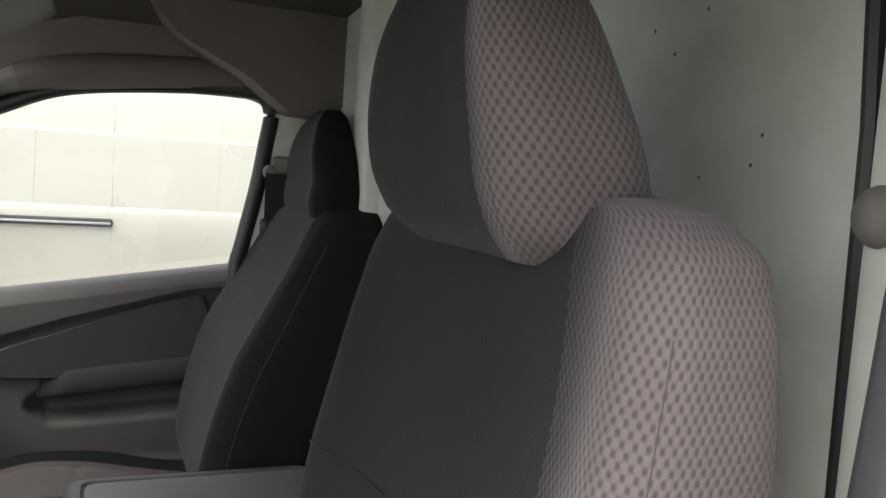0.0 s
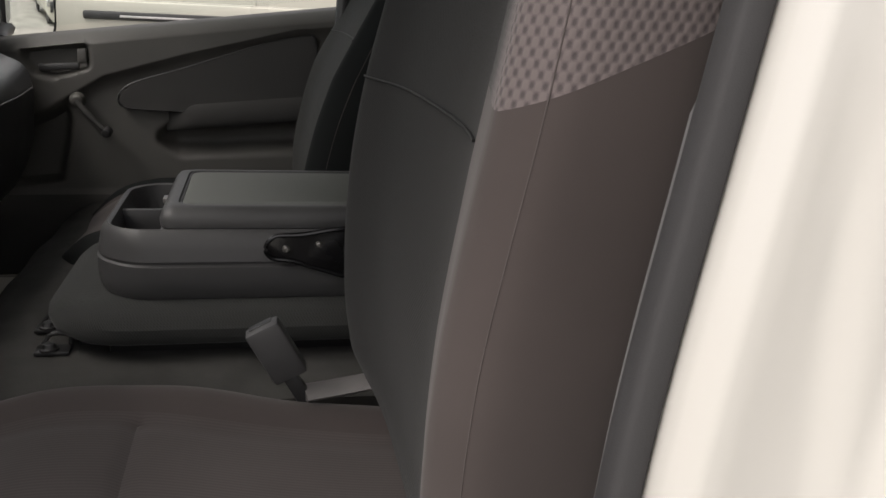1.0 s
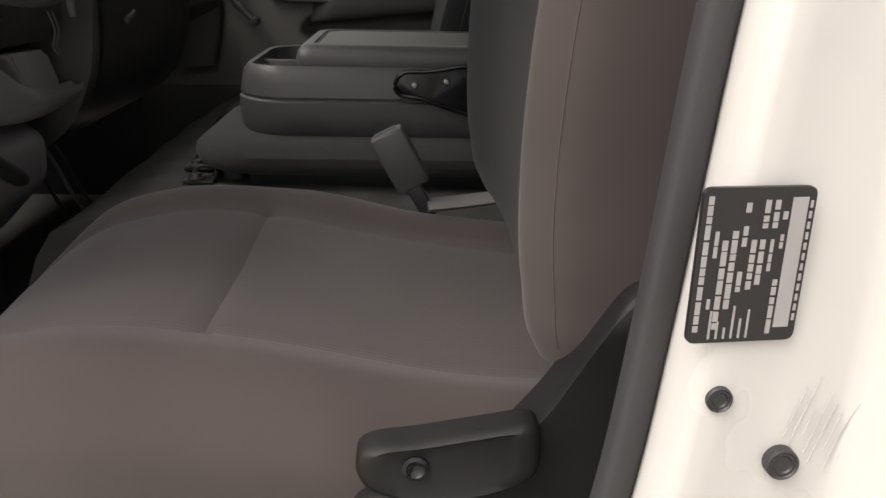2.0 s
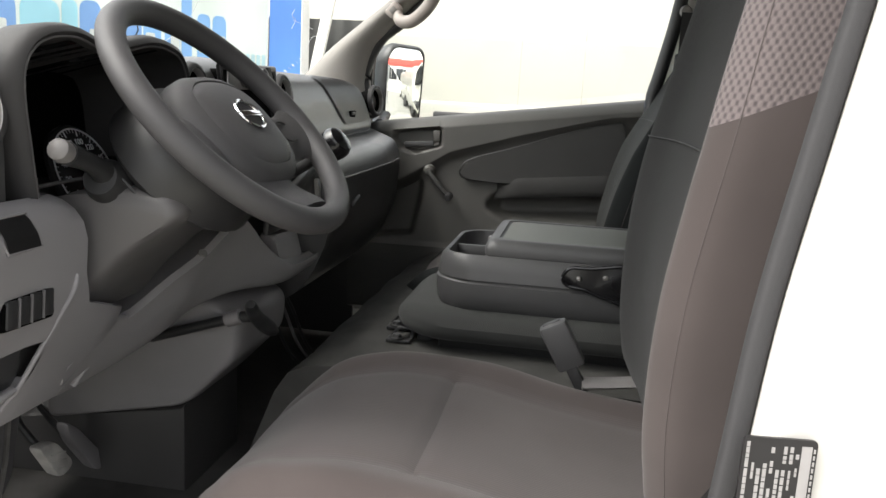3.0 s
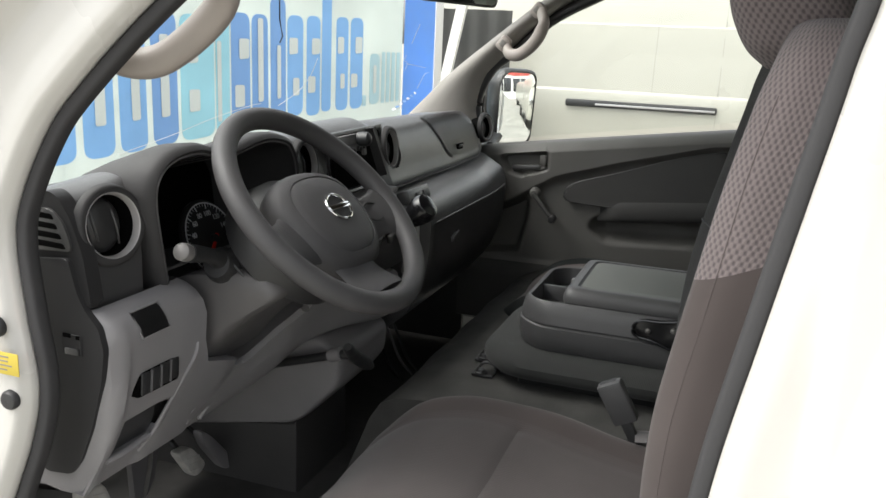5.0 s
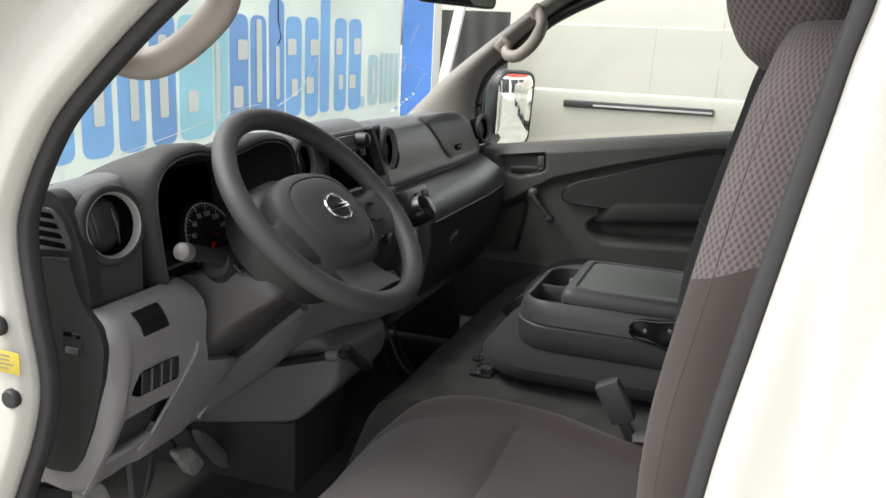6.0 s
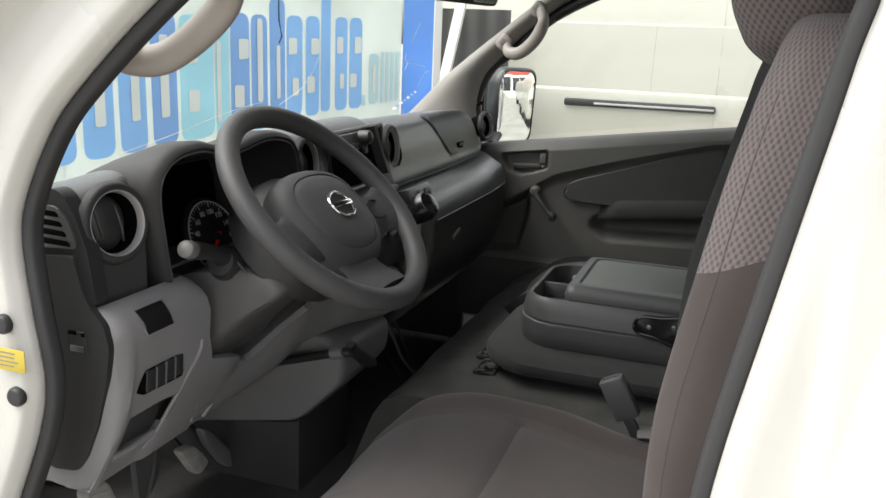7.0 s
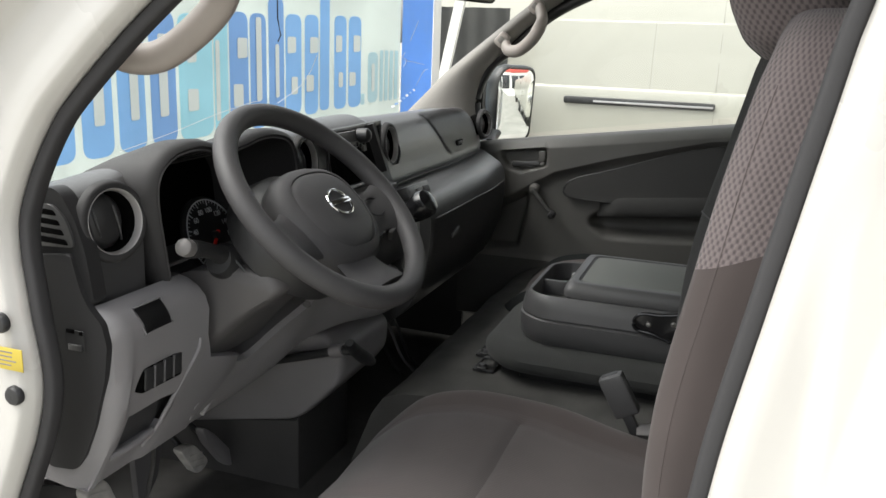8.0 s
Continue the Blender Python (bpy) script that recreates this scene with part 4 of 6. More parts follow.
# ---- dashboard ----
dash = thing("dashboard", (0.03, 0.35, 0.85), "charcoal plastic dashboard with round vents and grey lower panels", "dashboard")
SEC = [  # x, then (y, z) from the windscreen over the edge and down
    (-0.79, [(0.60, 1.16), (0.40, 1.28), (0.28, 1.33), (0.228, 1.324), (0.205, 1.29), (0.2, 1.25), (0.2, 1.22), (0.2, 1.205), (0.2, 1.19), (0.2, 1.16), (0.2, 1.10), (0.2, 1.0), (0.24, 0.96), (0.40, 0.9)]),
    (-0.72, [(0.66, 1.15), (0.41, 1.275), (0.29, 1.333), (0.226, 1.338), (0.202, 1.30), (0.196, 1.25), (0.196, 1.22), (0.196, 1.205), (0.196, 1.19), (0.196, 1.16), (0.196, 1.10), (0.2, 1.0), (0.24, 0.96), (0.40, 0.9)]),
    (-0.695, [(0.68, 1.15), (0.42, 1.275), (0.29, 1.335), (0.226, 1.342), (0.2, 1.30), (0.195, 1.25), (0.195, 1.22), (0.195, 1.205), (0.195, 1.19), (0.195, 1.16), (0.195, 1.10), (0.2, 1.0), (0.24, 0.96), (0.40, 0.9)]),
    (-0.684, [(0.70, 1.14), (0.45, 1.265), (0.39, 1.295), (0.362, 1.315), (0.345, 1.30), (0.34, 1.25), (0.325, 1.19), (0.29, 1.155), (0.23, 1.15), (0.2, 1.135), (0.195, 1.10), (0.2, 1.0), (0.26, 0.93), (0.40, 0.86)]),
    (-0.325, [(0.74, 1.14), (0.45, 1.275), (0.39, 1.305), (0.362, 1.32), (0.345, 1.30), (0.34, 1.25), (0.325, 1.19), (0.29, 1.155), (0.23, 1.15), (0.22, 1.135), (0.24, 1.10), (0.28, 1.04), (0.33, 0.99), (0.40, 0.96)]),
    (-0.312, [(0.74, 1.14), (0.43, 1.285), (0.30, 1.345), (0.226, 1.35), (0.2, 1.305), (0.193, 1.25), (0.19, 1.222), (0.19, 1.208), (0.17, 1.2), (0.165, 1.16), (0.22, 1.10), (0.28, 1.04), (0.33, 0.99), (0.40, 0.96)]),
    (-0.12, [(0.77, 1.14), (0.44, 1.305), (0.30, 1.36), (0.232, 1.354), (0.205, 1.305), (0.195, 1.25), (0.19, 1.222), (0.19, 1.208), (0.15, 1.2), (0.135, 1.17), (0.16, 1.10), (0.24, 1.04), (0.30, 0.99), (0.40, 0.95)]),
    (0.05, [(0.77, 1.14), (0.44, 1.305), (0.30, 1.36), (0.232, 1.354), (0.205, 1.305), (0.195, 1.25), (0.187, 1.222), (0.19, 1.208), (0.145, 1.2), (0.125, 1.175), (0.14, 1.10), (0.20, 1.03), (0.27, 0.97), (0.40, 0.92)]),
    (0.09, [(0.76, 1.14), (0.44, 1.30), (0.29, 1.35), (0.228, 1.342), (0.2, 1.30), (0.185, 1.25), (0.176, 1.222), (0.184, 1.209), (0.13, 1.203), (0.095, 1.18), (0.085, 1.12), (0.105, 1.0), (0.18, 0.90), (0.40, 0.82)]),
    (0.55, [(0.72, 1.19), (0.44, 1.305), (0.28, 1.344), (0.228, 1.336), (0.2, 1.297), (0.186, 1.25), (0.177, 1.222), (0.184, 1.209), (0.13, 1.203), (0.095, 1.18), (0.085, 1.12), (0.105, 1.0), (0.18, 0.90), (0.40, 0.82)]),
    (0.74, [(0.66, 1.19), (0.44, 1.295), (0.28, 1.336), (0.232, 1.33), (0.205, 1.295), (0.192, 1.25), (0.184, 1.222), (0.19, 1.211), (0.145, 1.205), (0.11, 1.182), (0.10, 1.12), (0.12, 1.0), (0.19, 0.90), (0.40, 0.82)]),
    (0.83, [(0.58, 1.19), (0.43, 1.28), (0.30, 1.316), (0.25, 1.31), (0.225, 1.28), (0.212, 1.25), (0.206, 1.225), (0.208, 1.215), (0.19, 1.208), (0.165, 1.185), (0.155, 1.12), (0.165, 1.0), (0.21, 0.90), (0.40, 0.82)]),
]
xs = [s[0] for s in SEC]
rings = []
VENTS = [((-0.744, 0.196, 1.29), 0.043, -8), ((-0.25, 0.199, 1.305), 0.041, 4), ((0.128, 0.198, 1.297), 0.041, 4), ((0.795, 0.183, 1.292), 0.036, -10)]
fine_x = [v[0][0] + d for v in VENTS for d in np.arange(-0.06, 0.061, 0.004)]
for x in sorted(set(round(float(q), 4) for q in list(np.linspace(-0.79, 0.83, 60)) + xs + [q for q in fine_x if -0.79 < q < 0.83])):
    row = []
    for k in range(14):
        row.append((x, lerp(x, xs, [s[1][k][0] for s in SEC]), lerp(x, xs, [s[1][k][1] for s in SEC])))
    fine = spline(row, 9)
    rings.append([tuple(p) for p in fine] + [(x, 0.60, 0.82), (x, 0.60, 1.0)])
skin_ = loft(rings)
# round openings for the air vents
hole = []
for f in skin_.faces:
    c_ = f.calc_center_median()
    for (vx, vy, vz), r, turn in VENTS:
        if (c_ - Vector((vx, vy, vz))).length < r * 1.12 and c_.y < 0.25:
            hole.append(f)
            break
bmesh.ops.delete(skin_, geom=hole, context="FACES")
body = part("dash_body", skin_, DASH_DARK, dash, smooth=35)

# hood round the instruments: double arch
arch = spline([(-0.652, 1.188), (-0.672, 1.25), (-0.689, 1.31), (-0.685, 1.343), (-0.658, 1.362), (-0.61, 1.367), (-0.57, 1.359), (-0.54, 1.354), (-0.50, 1.358), (-0.45, 1.366), (-0.405, 1.364), (-0.362, 1.35), (-0.334, 1.31), (-0.324, 1.25), (-0.32, 1.188)], 5)
arch = [Vector((p.x, 0, p.y)) for p in arch]
rings = []
cen = Vector((-0.49, 0, 1.22))
for i, p in enumerate(arch):
    d = (arch[min(len(arch) - 1, i + 1)] - arch[max(0, i - 1)]).normalized()
    o = Vector((-d.z, 0, d.x))
    o = o if o.dot(p - cen) > 0 else -o
    lean = -0.02 * (p.z - 1.19) / 0.17
    rings.append([p + o * r + Vector((0, y + lean, 0)) for r, y in ((-0.002, 0.20), (0.0, 0.188), (0.005, 0.184), (0.011, 0.188), (0.014, 0.2), (0.010, 0.235), (-0.014, 0.30), (-0.034, 0.345), (-0.04, 0.34), (-0.012, 0.24))])
hood = part("instrument_hood", loft(rings), DASH_MATT, dash, "charcoal double-arched instrument hood", smooth=50)
part("hood_liner", loft([[r[0], r[9], r[8]] for r in rings], closed=False), GLOSS_BLACK, hood, "black inner wall of the hood")
cl = thing("instrument_cluster", (-0.47, 0.30, 1.19), "black instrument cluster with a white-marked speedometer", "instruments")
part("face", prism([(-0.475 + (p.x + 0.475) * 0.86, 1.19 + (p.z - 1.19) * 0.8) for p in arch], "y", 0.318, 0.335), BLACK_AND_SHADE, cl)
# lighter grey tube paints the thin highlight along the hood's edge
part("hood_lip", tube([r[1] + Vector((0, -0.001, 0)) for r in rings], 0.0014, 6), MID_GREY, hood, "thin lip with its highlight painted in grey")
part("lens_frame", tube([(-0.645, 0.235, 1.2), (-0.635, 0.29, 1.27), (-0.62, 0.305, 1.31)], 0.002, 6), MID_GREY, cl)
part("lens_sill", tube([(-0.645, 0.225, 1.196), (-0.55, 0.222, 1.199), (-0.45, 0.222, 1.199)], 0.0025, 6), MID_GREY, cl)
GC = Vector((-0.412, 0.284, 1.193))
gx, gz = Vector((1.2, 0, 0)), Vector((0, 0.4, 0.92)).normalized() * 1.2
gauge = part("gauge_disc", lathe([(0, 0.002), (0.066, 0.002), (0.069, 0.0), (0.069, -0.006)], GC + Vector((0, 0.004, 0)), (0, -0.92, 0.4), 40), PLATE_BLACK, cl, "black speedometer dial")
ring_pts = [GC + gx * (0.053 * math.cos(a)) + gz * (0.053 * math.sin(a)) + Vector((0, -0.0005, 0)) for a in np.linspace(radians(-30), radians(215), 40)]
part("gauge_ring", tube(ring_pts, 0.0012, 6), GAUGE_INK, gauge)
tick = bmesh.new()
for k in range(37):
    a = radians(215 - 245 * k / 36)
    r0 = 0.0445 if k % 4 == 0 else 0.048
    tube([GC + gx * (r * math.cos(a)) + gz * (r * math.sin(a)) + Vector((0, -0.0008, 0)) for r in (r0, 0.052)], 0.0009 if k % 4 == 0 else 0.0005, 5, bm=tick)
tagged(part("tick_marks", tick, GAUGE_INK, gauge), kind="stuff")
for k in range(10):
    a = radians(215 - 245 * k / 9)
    p = GC + gx * (0.0375 * math.cos(a)) + gz * (0.0375 * math.sin(a)) + Vector((0, -0.001, 0))
    num = part("numeral", lettering(str(20 * k), 0.0105), GAUGE_INK, gauge, smooth=0)
    num.matrix_world = Matrix.Translation(p) @ Matrix((gx, gz, gx.cross(gz))).transposed().to_4x4()
a = radians(222)
part("needle", tube([GC + Vector((0, -0.005, 0)) + gx * (-0.01 * math.cos(a)) + gz * (-0.01 * math.sin(a)), GC + Vector((0, -0.005, 0)) + gx * (0.043 * math.cos(a)) + gz * (0.043 * math.sin(a))], [0.0036, 0.0024], 6), RED_INK, gauge, "red needle")
part("needle_hub", lathe([(0, 0.009), (0.007, 0.008), (0.009, 0.002)], GC, (0, -0.92, 0.4), 16), PLATE_BLACK, gauge)


def round_vent(at, r, turn=0.0, bright=False):
    """A round air vent: bezel, bright ring, hollow and a curved vane."""
    at = Vector(at)
    ax = Vector((math.sin(radians(turn)), -math.cos(radians(turn)), 0.12)).normalized()
    bez = part("vent", lathe([(r * 1.22, -0.008), (r * 1.17, 0.0), (r * 1.12, 0.0025), (r * 1.06, 0.003), (r * 0.97, 0.0025), (r * 0.955, -0.006)], at, ax, 40, caps=(False, False)), DASH_MATT, dash, "round charcoal air vent")
    part("ring", lathe([(r * 0.965, 0.001), (r * 0.955, 0.003), (r * 0.935, 0.0025), (r * 0.885, -0.007), (r * 0.93, -0.012)], at, ax, 40, loop=True), SILVER if bright else MID_GREY, bez, "silver trim ring" if bright else "")
    # the hollow's depth shade is painted in with near-black
    part("hollow", lathe([(r * 0.895, -0.0065), (r * 0.84, -0.03), (r * 0.74, -0.042), (0.0, -0.042)], at, ax, 32, caps=(False, True)), BLACK_AND_SHADE, bez)
    side = ax.cross(Vector((0, 0, 1))).normalized()
    up = side.cross(ax)
    ball = part("vane", lathe([(r * 0.76, -0.028), (r * 0.74, -0.016), (r * 0.55, -0.009), (0.0, -0.007)], at - ax * 0.004 + side * (r * 0.02), ax, 32, squash=(0.9, 1.08)), DASH_BLACK, bez)
    for off, bow in ((-0.42, 0.12), (0.28, 0.16)):
        cpts = [at + ax * (-0.0095 - 0.011 * t * t) + side * (r * (off + bow * (1 - t * t) + 0.12 * t)) + up * (r * 0.66 * t) for t in np.linspace(-0.95, 0.95, 12)]
        part("grip", tube(cpts, r * 0.035, 8), DASH_DARK, ball)
    return bez


for spot_, r_, turn_ in VENTS:
    round_vent(spot_, r_, turn_, True)

# left end: side cheek, fuse lid, slotted vent
cheek = [(0.42, 1.28), (0.30, 1.325), (0.238, 1.338), (0.224, 1.331), (0.206, 1.302), (0.193, 1.263), (0.187, 1.222), (0.184, 1.198), (0.42, 1.198)]
end = part("end_cheek", prism(round_outline(cheek, 0.008), "x", -0.80, -0.778, 0.006), LID_DARK, dash, "charcoal end cheek")
fuse = [(0.285, 1.25), (0.257, 1.255), (0.210, 1.260), (0.206, 1.245), (0.199, 1.218), (0.188, 1.197), (0.170, 1.178), (0.164, 1.151), (0.170, 1.109), (0.189, 1.044), (0.209, 0.997), (0.225, 0.976), (0.263, 0.972), (0.285, 0.985)]
lidf = part("fuse_lid", prism(round_outline(fuse, 0.006), "x", -0.8065, -0.797, 0.0015), LID_DARK, end, "charcoal fuse box lid")
part("finger_pull", loft([[(x, 0.211 + (y - 0.211) * s_, 1.152 + (z - 1.152) * s_) for y, z in round_outline([(0.226, 1.166), (0.197, 1.166), (0.196, 1.138), (0.224, 1.14)], 0.004)] for x, s_ in ((-0.8065, 1.0), (-0.8075, 0.96), (-0.807, 0.85))]), LID_DARK, lidf)
part("pull_lip", rbox((0.003, 0.02, 0.008), (-0.8075, 0.211, 1.144), 0.001), DASH_DARK, lidf)
# slots are raised pieces, their inner shade painted near-black
part("finger_slot", rbox((0.002, 0.012, 0.005), (-0.8075, 0.217, 1.164), 0.0005), BLACK_AND_SHADE, lidf)
part("finger_slot", rbox((0.002, 0.005, 0.005), (-0.8075, 0.201, 1.163), 0.0005), BLACK_AND_SHADE, lidf)
ventp = part("demist_vent", prism(round_outline([(0.275, 1.314), (0.235, 1.318), (0.217, 1.303), (0.209, 1.283), (0.206, 1.268), (0.275, 1.264)], 0.007), "x", -0.8035, -0.797, 0.001), DASH_DARK, end, "charcoal slotted demister vent")
for k in range(4):
    y0 = 0.2325 - 0.005 * k
    # raised strip in near-black, painted as the dark of an open slot
    part("slot", prism(round_outline([(0.27, 1.313 - 0.0115 * k), (y0, 1.311 - 0.0115 * k), (y0 - 0.004, 1.3045 - 0.0115 * k), (0.27, 1.3055 - 0.0115 * k)], 0.003), "x", -0.8042, -0.80, 0.0003), BLACK_AND_SHADE, ventp)

# light grey driver panel: a wrapped skin with an open coin tray
ZP = [0.945, 0.952, 0.96, 0.975, 0.99, 1.0, 1.02, 1.04, 1.055, 1.067, 1.085, 1.107, 1.144, 1.165, 1.18, 1.19, 1.195]


def panel_y(z):
    return lerp(z, [0.94, 0.96, 1.0, 1.05, 1.10, 1.165, 1.18, 1.19, 1.195], [0.214, 0.203, 0.184, 0.165, 0.156, 0.157, 0.163, 0.174, 0.19])


def fold_x(z):
    return lerp(z, [0.94, 0.96, 1.0, 1.05, 1.11, 1.156, 1.183, 1.195], [-0.794, -0.79, -0.785, -0.779, -0.774, -0.772, -0.779, -0.785])


def panel_right(z):
    return lerp(z, [0.94, 0.975, 1.0, 1.02, 1.04, 1.055, 1.067, 1.107, 1.144, 1.17, 1.195], [-0.60, -0.575, -0.535, -0.515, -0.515, -0.56, -0.598, -0.611, -0.606, -0.615, -0.628])


SH = [0.0, 0.03, 0.06, 0.1, 0.2, 0.3, 0.4, 0.47, 0.55, 0.7, 0.85, 0.97, 1.0]
gp = bmesh.new()
grid = []
for k, z in enumerate(ZP):
    py, fx, rx = panel_y(z), fold_x(z), panel_right(z)
    row = [(-0.802, 0.32, z - 0.012 * (z < 0.95)), (-0.802, py + 0.034, z), (-0.801, py + 0.02, z), (-0.796, py + 0.008, z), (fx - 0.009, py + 0.002, z)]
    for s_ in SH:
        x = fx + (rx - fx) * s_
        sunk = 0.006 * min(1, max(0, (0.535 - s_ * (rx - fx) / 0.17) / 0.03)) * min(1, max(0, (1.112 - z) / 0.012)) * min(1, max(0, s_ / 0.05))
        row.append((x, py + sunk + (0.006 if s_ == 1.0 else 0.0), z))
    row.append((rx + 0.002, py + 0.07, z))
    grid.append([gp.verts.new(p) for p in row])
grid.insert(0, [gp.verts.new((v.co.x, v.co.y + 0.03, v.co.z + 0.004)) for v in grid[0]])
for k in range(len(grid) - 1):
    for i in range(len(grid[0]) - 1):
        zc = (grid[k][i].co.z + grid[k + 1][i].co.z) / 2
        if k > 0 and 0.99 < zc < 1.04 and 7 <= i < 11:
            continue
        gp.faces.new((grid[k][i], grid[k][i + 1], grid[k + 1][i + 1], grid[k + 1][i]))
rim_ = [e for e in gp.edges if e.is_boundary and all(0.989 < v.co.z < 1.041 and -0.79 < v.co.x < -0.68 and v.co.y < 0.21 for v in e.verts)]
made = bmesh.ops.extrude_edge_only(gp, edges=rim_)
mv = [g_ for g_ in made["geom"] if isinstance(g_, bmesh.types.BMVert)]
bmesh.ops.translate(gp, verts=mv, vec=(0.004, 0.05, -0.004))
bmesh.ops.contextual_create(gp, geom=[g_ for g_ in made["geom"] if isinstance(g_, bmesh.types.BMEdge)])
grey = part("driver_panel", gp, DASH_GREY, dash, "light grey plastic lower panel with open coin tray", smooth=38)
part("panel_ridge", tube(spline([(-0.634, 0.1565, 1.108), (-0.640, 0.157, 1.09), (-0.662, 0.164, 1.06), (-0.683, 0.178, 1.02), (-0.697, 0.19, 0.99), (-0.708, 0.204, 0.967)], 4), 0.003, 8), DASH_GREY, grey)
part("tray_lip", tube(spline([(-0.782, 0.193, 0.989), (-0.75, 0.19, 0.988), (-0.702, 0.192, 0.99)], 3), 0.005, 8), DASH_GREY, grey)
bl = loft([[(lerp(z, [1.151, 1.184], [xl, xt]), panel_y(z) - 0.0025, z) for xl, xt in ((-0.746, -0.757), (-0.697, -0.707))] for z in np.linspace(1.151, 1.184, 9)], closed=False)
bmesh.ops.solidify(bl, geom=list(bl.faces), thickness=0.004)
blank = part("blank_cover", bl, DASH_BLACK, grey, "black switch blank")
part("blank_rim", tube([(-0.7585, 0.1645, 1.1853), (-0.7058, 0.165, 1.1865), (-0.6952, 0.1555, 1.1505), (-0.7468, 0.1555, 1.1495)], 0.0016, 6, loop=True), DASH_GREY, blank)
bank = part("switch_bank", prism(round_outline([(-0.750, 1.103), (-0.676, 1.102), (-0.676, 1.070), (-0.761, 1.073)], 0.005), "y", 0.1575, 0.172, 0.001), BLACK_AND_SHADE, grey, "black bank of switch blanks")
for k in range(4):
    part("switch", rbox((0.0165, 0.006, 0.029), (-0.7435 + 0.0192 * k, 0.158, 1.088), 0.002, (0, 6, 0)), DASH_BLACK, bank)
for k in range(3):
    part("divider", rbox((0.0015, 0.004, 0.03), (-0.734 + 0.0192 * k, 0.1555, 1.088), 0.0005, (0, 6, 0)), MID_GREY, bank)

# column cover
cc = [(0.30, 1.14), (0.24, 1.172), (0.18, 1.198), (0.12, 1.206), (0.06, 1.198), (0.048, 1.178), (0.062, 1.163), (0.115, 1.125), (0.163, 1.08), (0.2, 1.034), (0.225, 1.022), (0.30, 1.03)]
col = part("column_cover", loft([[(x, y + 0.02 * e, 1.12 + (z - 1.12) * (1 - 0.12 * e)) for y, z in round_outline(cc, 0.02)] for x, e in ((-0.592, 1.0), (-0.586, 0.45), (-0.572, 0.12), (-0.545, 0.0), (-0.42, 0.0), (-0.40, 0.3), (-0.392, 1.0))]), COLUMN_DARK, dash, "grey steering column cover", smooth=50)
part("column_seam", tube([(-0.588, 0.13, 1.215), (-0.586, 0.10, 1.185), (-0.57, 0.058, 1.178)], 0.002, 6), DASH_BLACK, col)
stalk = part("lamp_stalk", tube(spline([(-0.57, 0.15, 1.205), (-0.60, 0.146, 1.222), (-0.637, 0.142, 1.236), (-0.672, 0.14, 1.246)], 4), [0.02, 0.019, 0.017, 0.015, 0.0135, 0.012, 0.011, 0.011, 0.011, 0.0115, 0.012, 0.0125, 0.013], 14), DASH_BLACK, dash, "black lamp stalk with a pale knob")
part("stalk_knob", lathe([(0.0, 0.022), (0.007, 0.021), (0.0115, 0.017), (0.0125, 0.008), (0.011, 0.0), (0.0, -0.002)], (-0.672, 0.14, 1.246), (-0.93, -0.07, 0.33), 20), STALK_GREY, stalk)
part("stalk_boot", lathe([(0.0, 0.03), (0.02, 0.028), (0.026, 0.015), (0.028, -0.01)], (-0.572, 0.15, 1.203), (-0.9, -0.05, 0.35), 20), DASH_BLACK, stalk)
part("wiper_stalk", tube(spline([(-0.40, 0.15, 1.205), (-0.36, 0.14, 1.22), (-0.31, 0.135, 1.235)], 4), 0.011, 12), DASH_BLACK, dash, "black wiper stalk")
part("ignition", lathe([(0, 0.012), (0.012, 0.012), (0.016, 0.008), (0.018, 0)], (-0.40, 0.10, 1.15), (1, -0.5, 0), 20), STEEL, dash, "steel ignition lock")

# knee panel below the column: (x, top y, top z, lower y, lower z)
KNEE = [(-0.605, 0.19, 0.99, 0.225, 0.935), (-0.52, 0.186, 1.028, 0.25, 0.915), (-0.45, 0.2, 1.01, 0.24, 0.922), (-0.38, 0.175, 1.045, 0.23, 0.931), (-0.33, 0.152, 1.072, 0.22, 0.942),
        (-0.25, 0.142, 1.105, 0.206, 0.965), (-0.20, 0.139, 1.112, 0.188, 0.972), (-0.15, 0.135, 1.075, 0.17, 0.974), (-0.06, 0.127, 1.02, 0.136, 0.968), (0.06, 0.12, 1.005, 0.122, 0.975), (0.20, 0.112, 1.02, 0.118, 0.99)]
rings = []
kx = [q[0] for q in KNEE]
for x in np.linspace(-0.605, 0.20, 40):
    ty, tz, ly, lz = (smooth_at(x, kx, [q[k] for q in KNEE]) for k in (1, 2, 3, 4))
    my_, mz = (ty + ly) / 2 - 0.008, (tz + lz) / 2
    rings.append([(x, ty + 0.05, tz - 0.012), (x, ty + 0.008, tz + 0.001), (x, ty, tz - 0.006), (x, my_ - 0.002, mz + 0.012), (x, my_, mz), (x, ly - 0.004, lz + 0.012), (x, ly, lz + 0.003), (x, ly + 0.008, lz), (x, ly + 0.07, lz + 0.012), (x, ly + 0.1, tz - 0.02)])
knee = part("knee_panel", loft(rings), KNEE_GREY, dash, "grey plastic knee panel round the column", smooth=50)
part("knee_lip", tube(spline([(-0.53, 0.197, 1.022), (-0.49, 0.2, 1.013), (-0.455, 0.205, 1.004), (-0.475, 0.217, 0.985), (-0.50, 0.23, 0.955), (-0.52, 0.243, 0.925)], 4), 0.0042, 8), KNEE_GREY, knee)
part("pocket_front", prism(round_outline([(-0.098, 1.066), (0.018, 1.06), (0.058, 1.0), (-0.055, 1.0)], 0.012), "y", 0.132, 0.16, 0.006), KNEE_GREY, knee, "grey front of the open pocket")
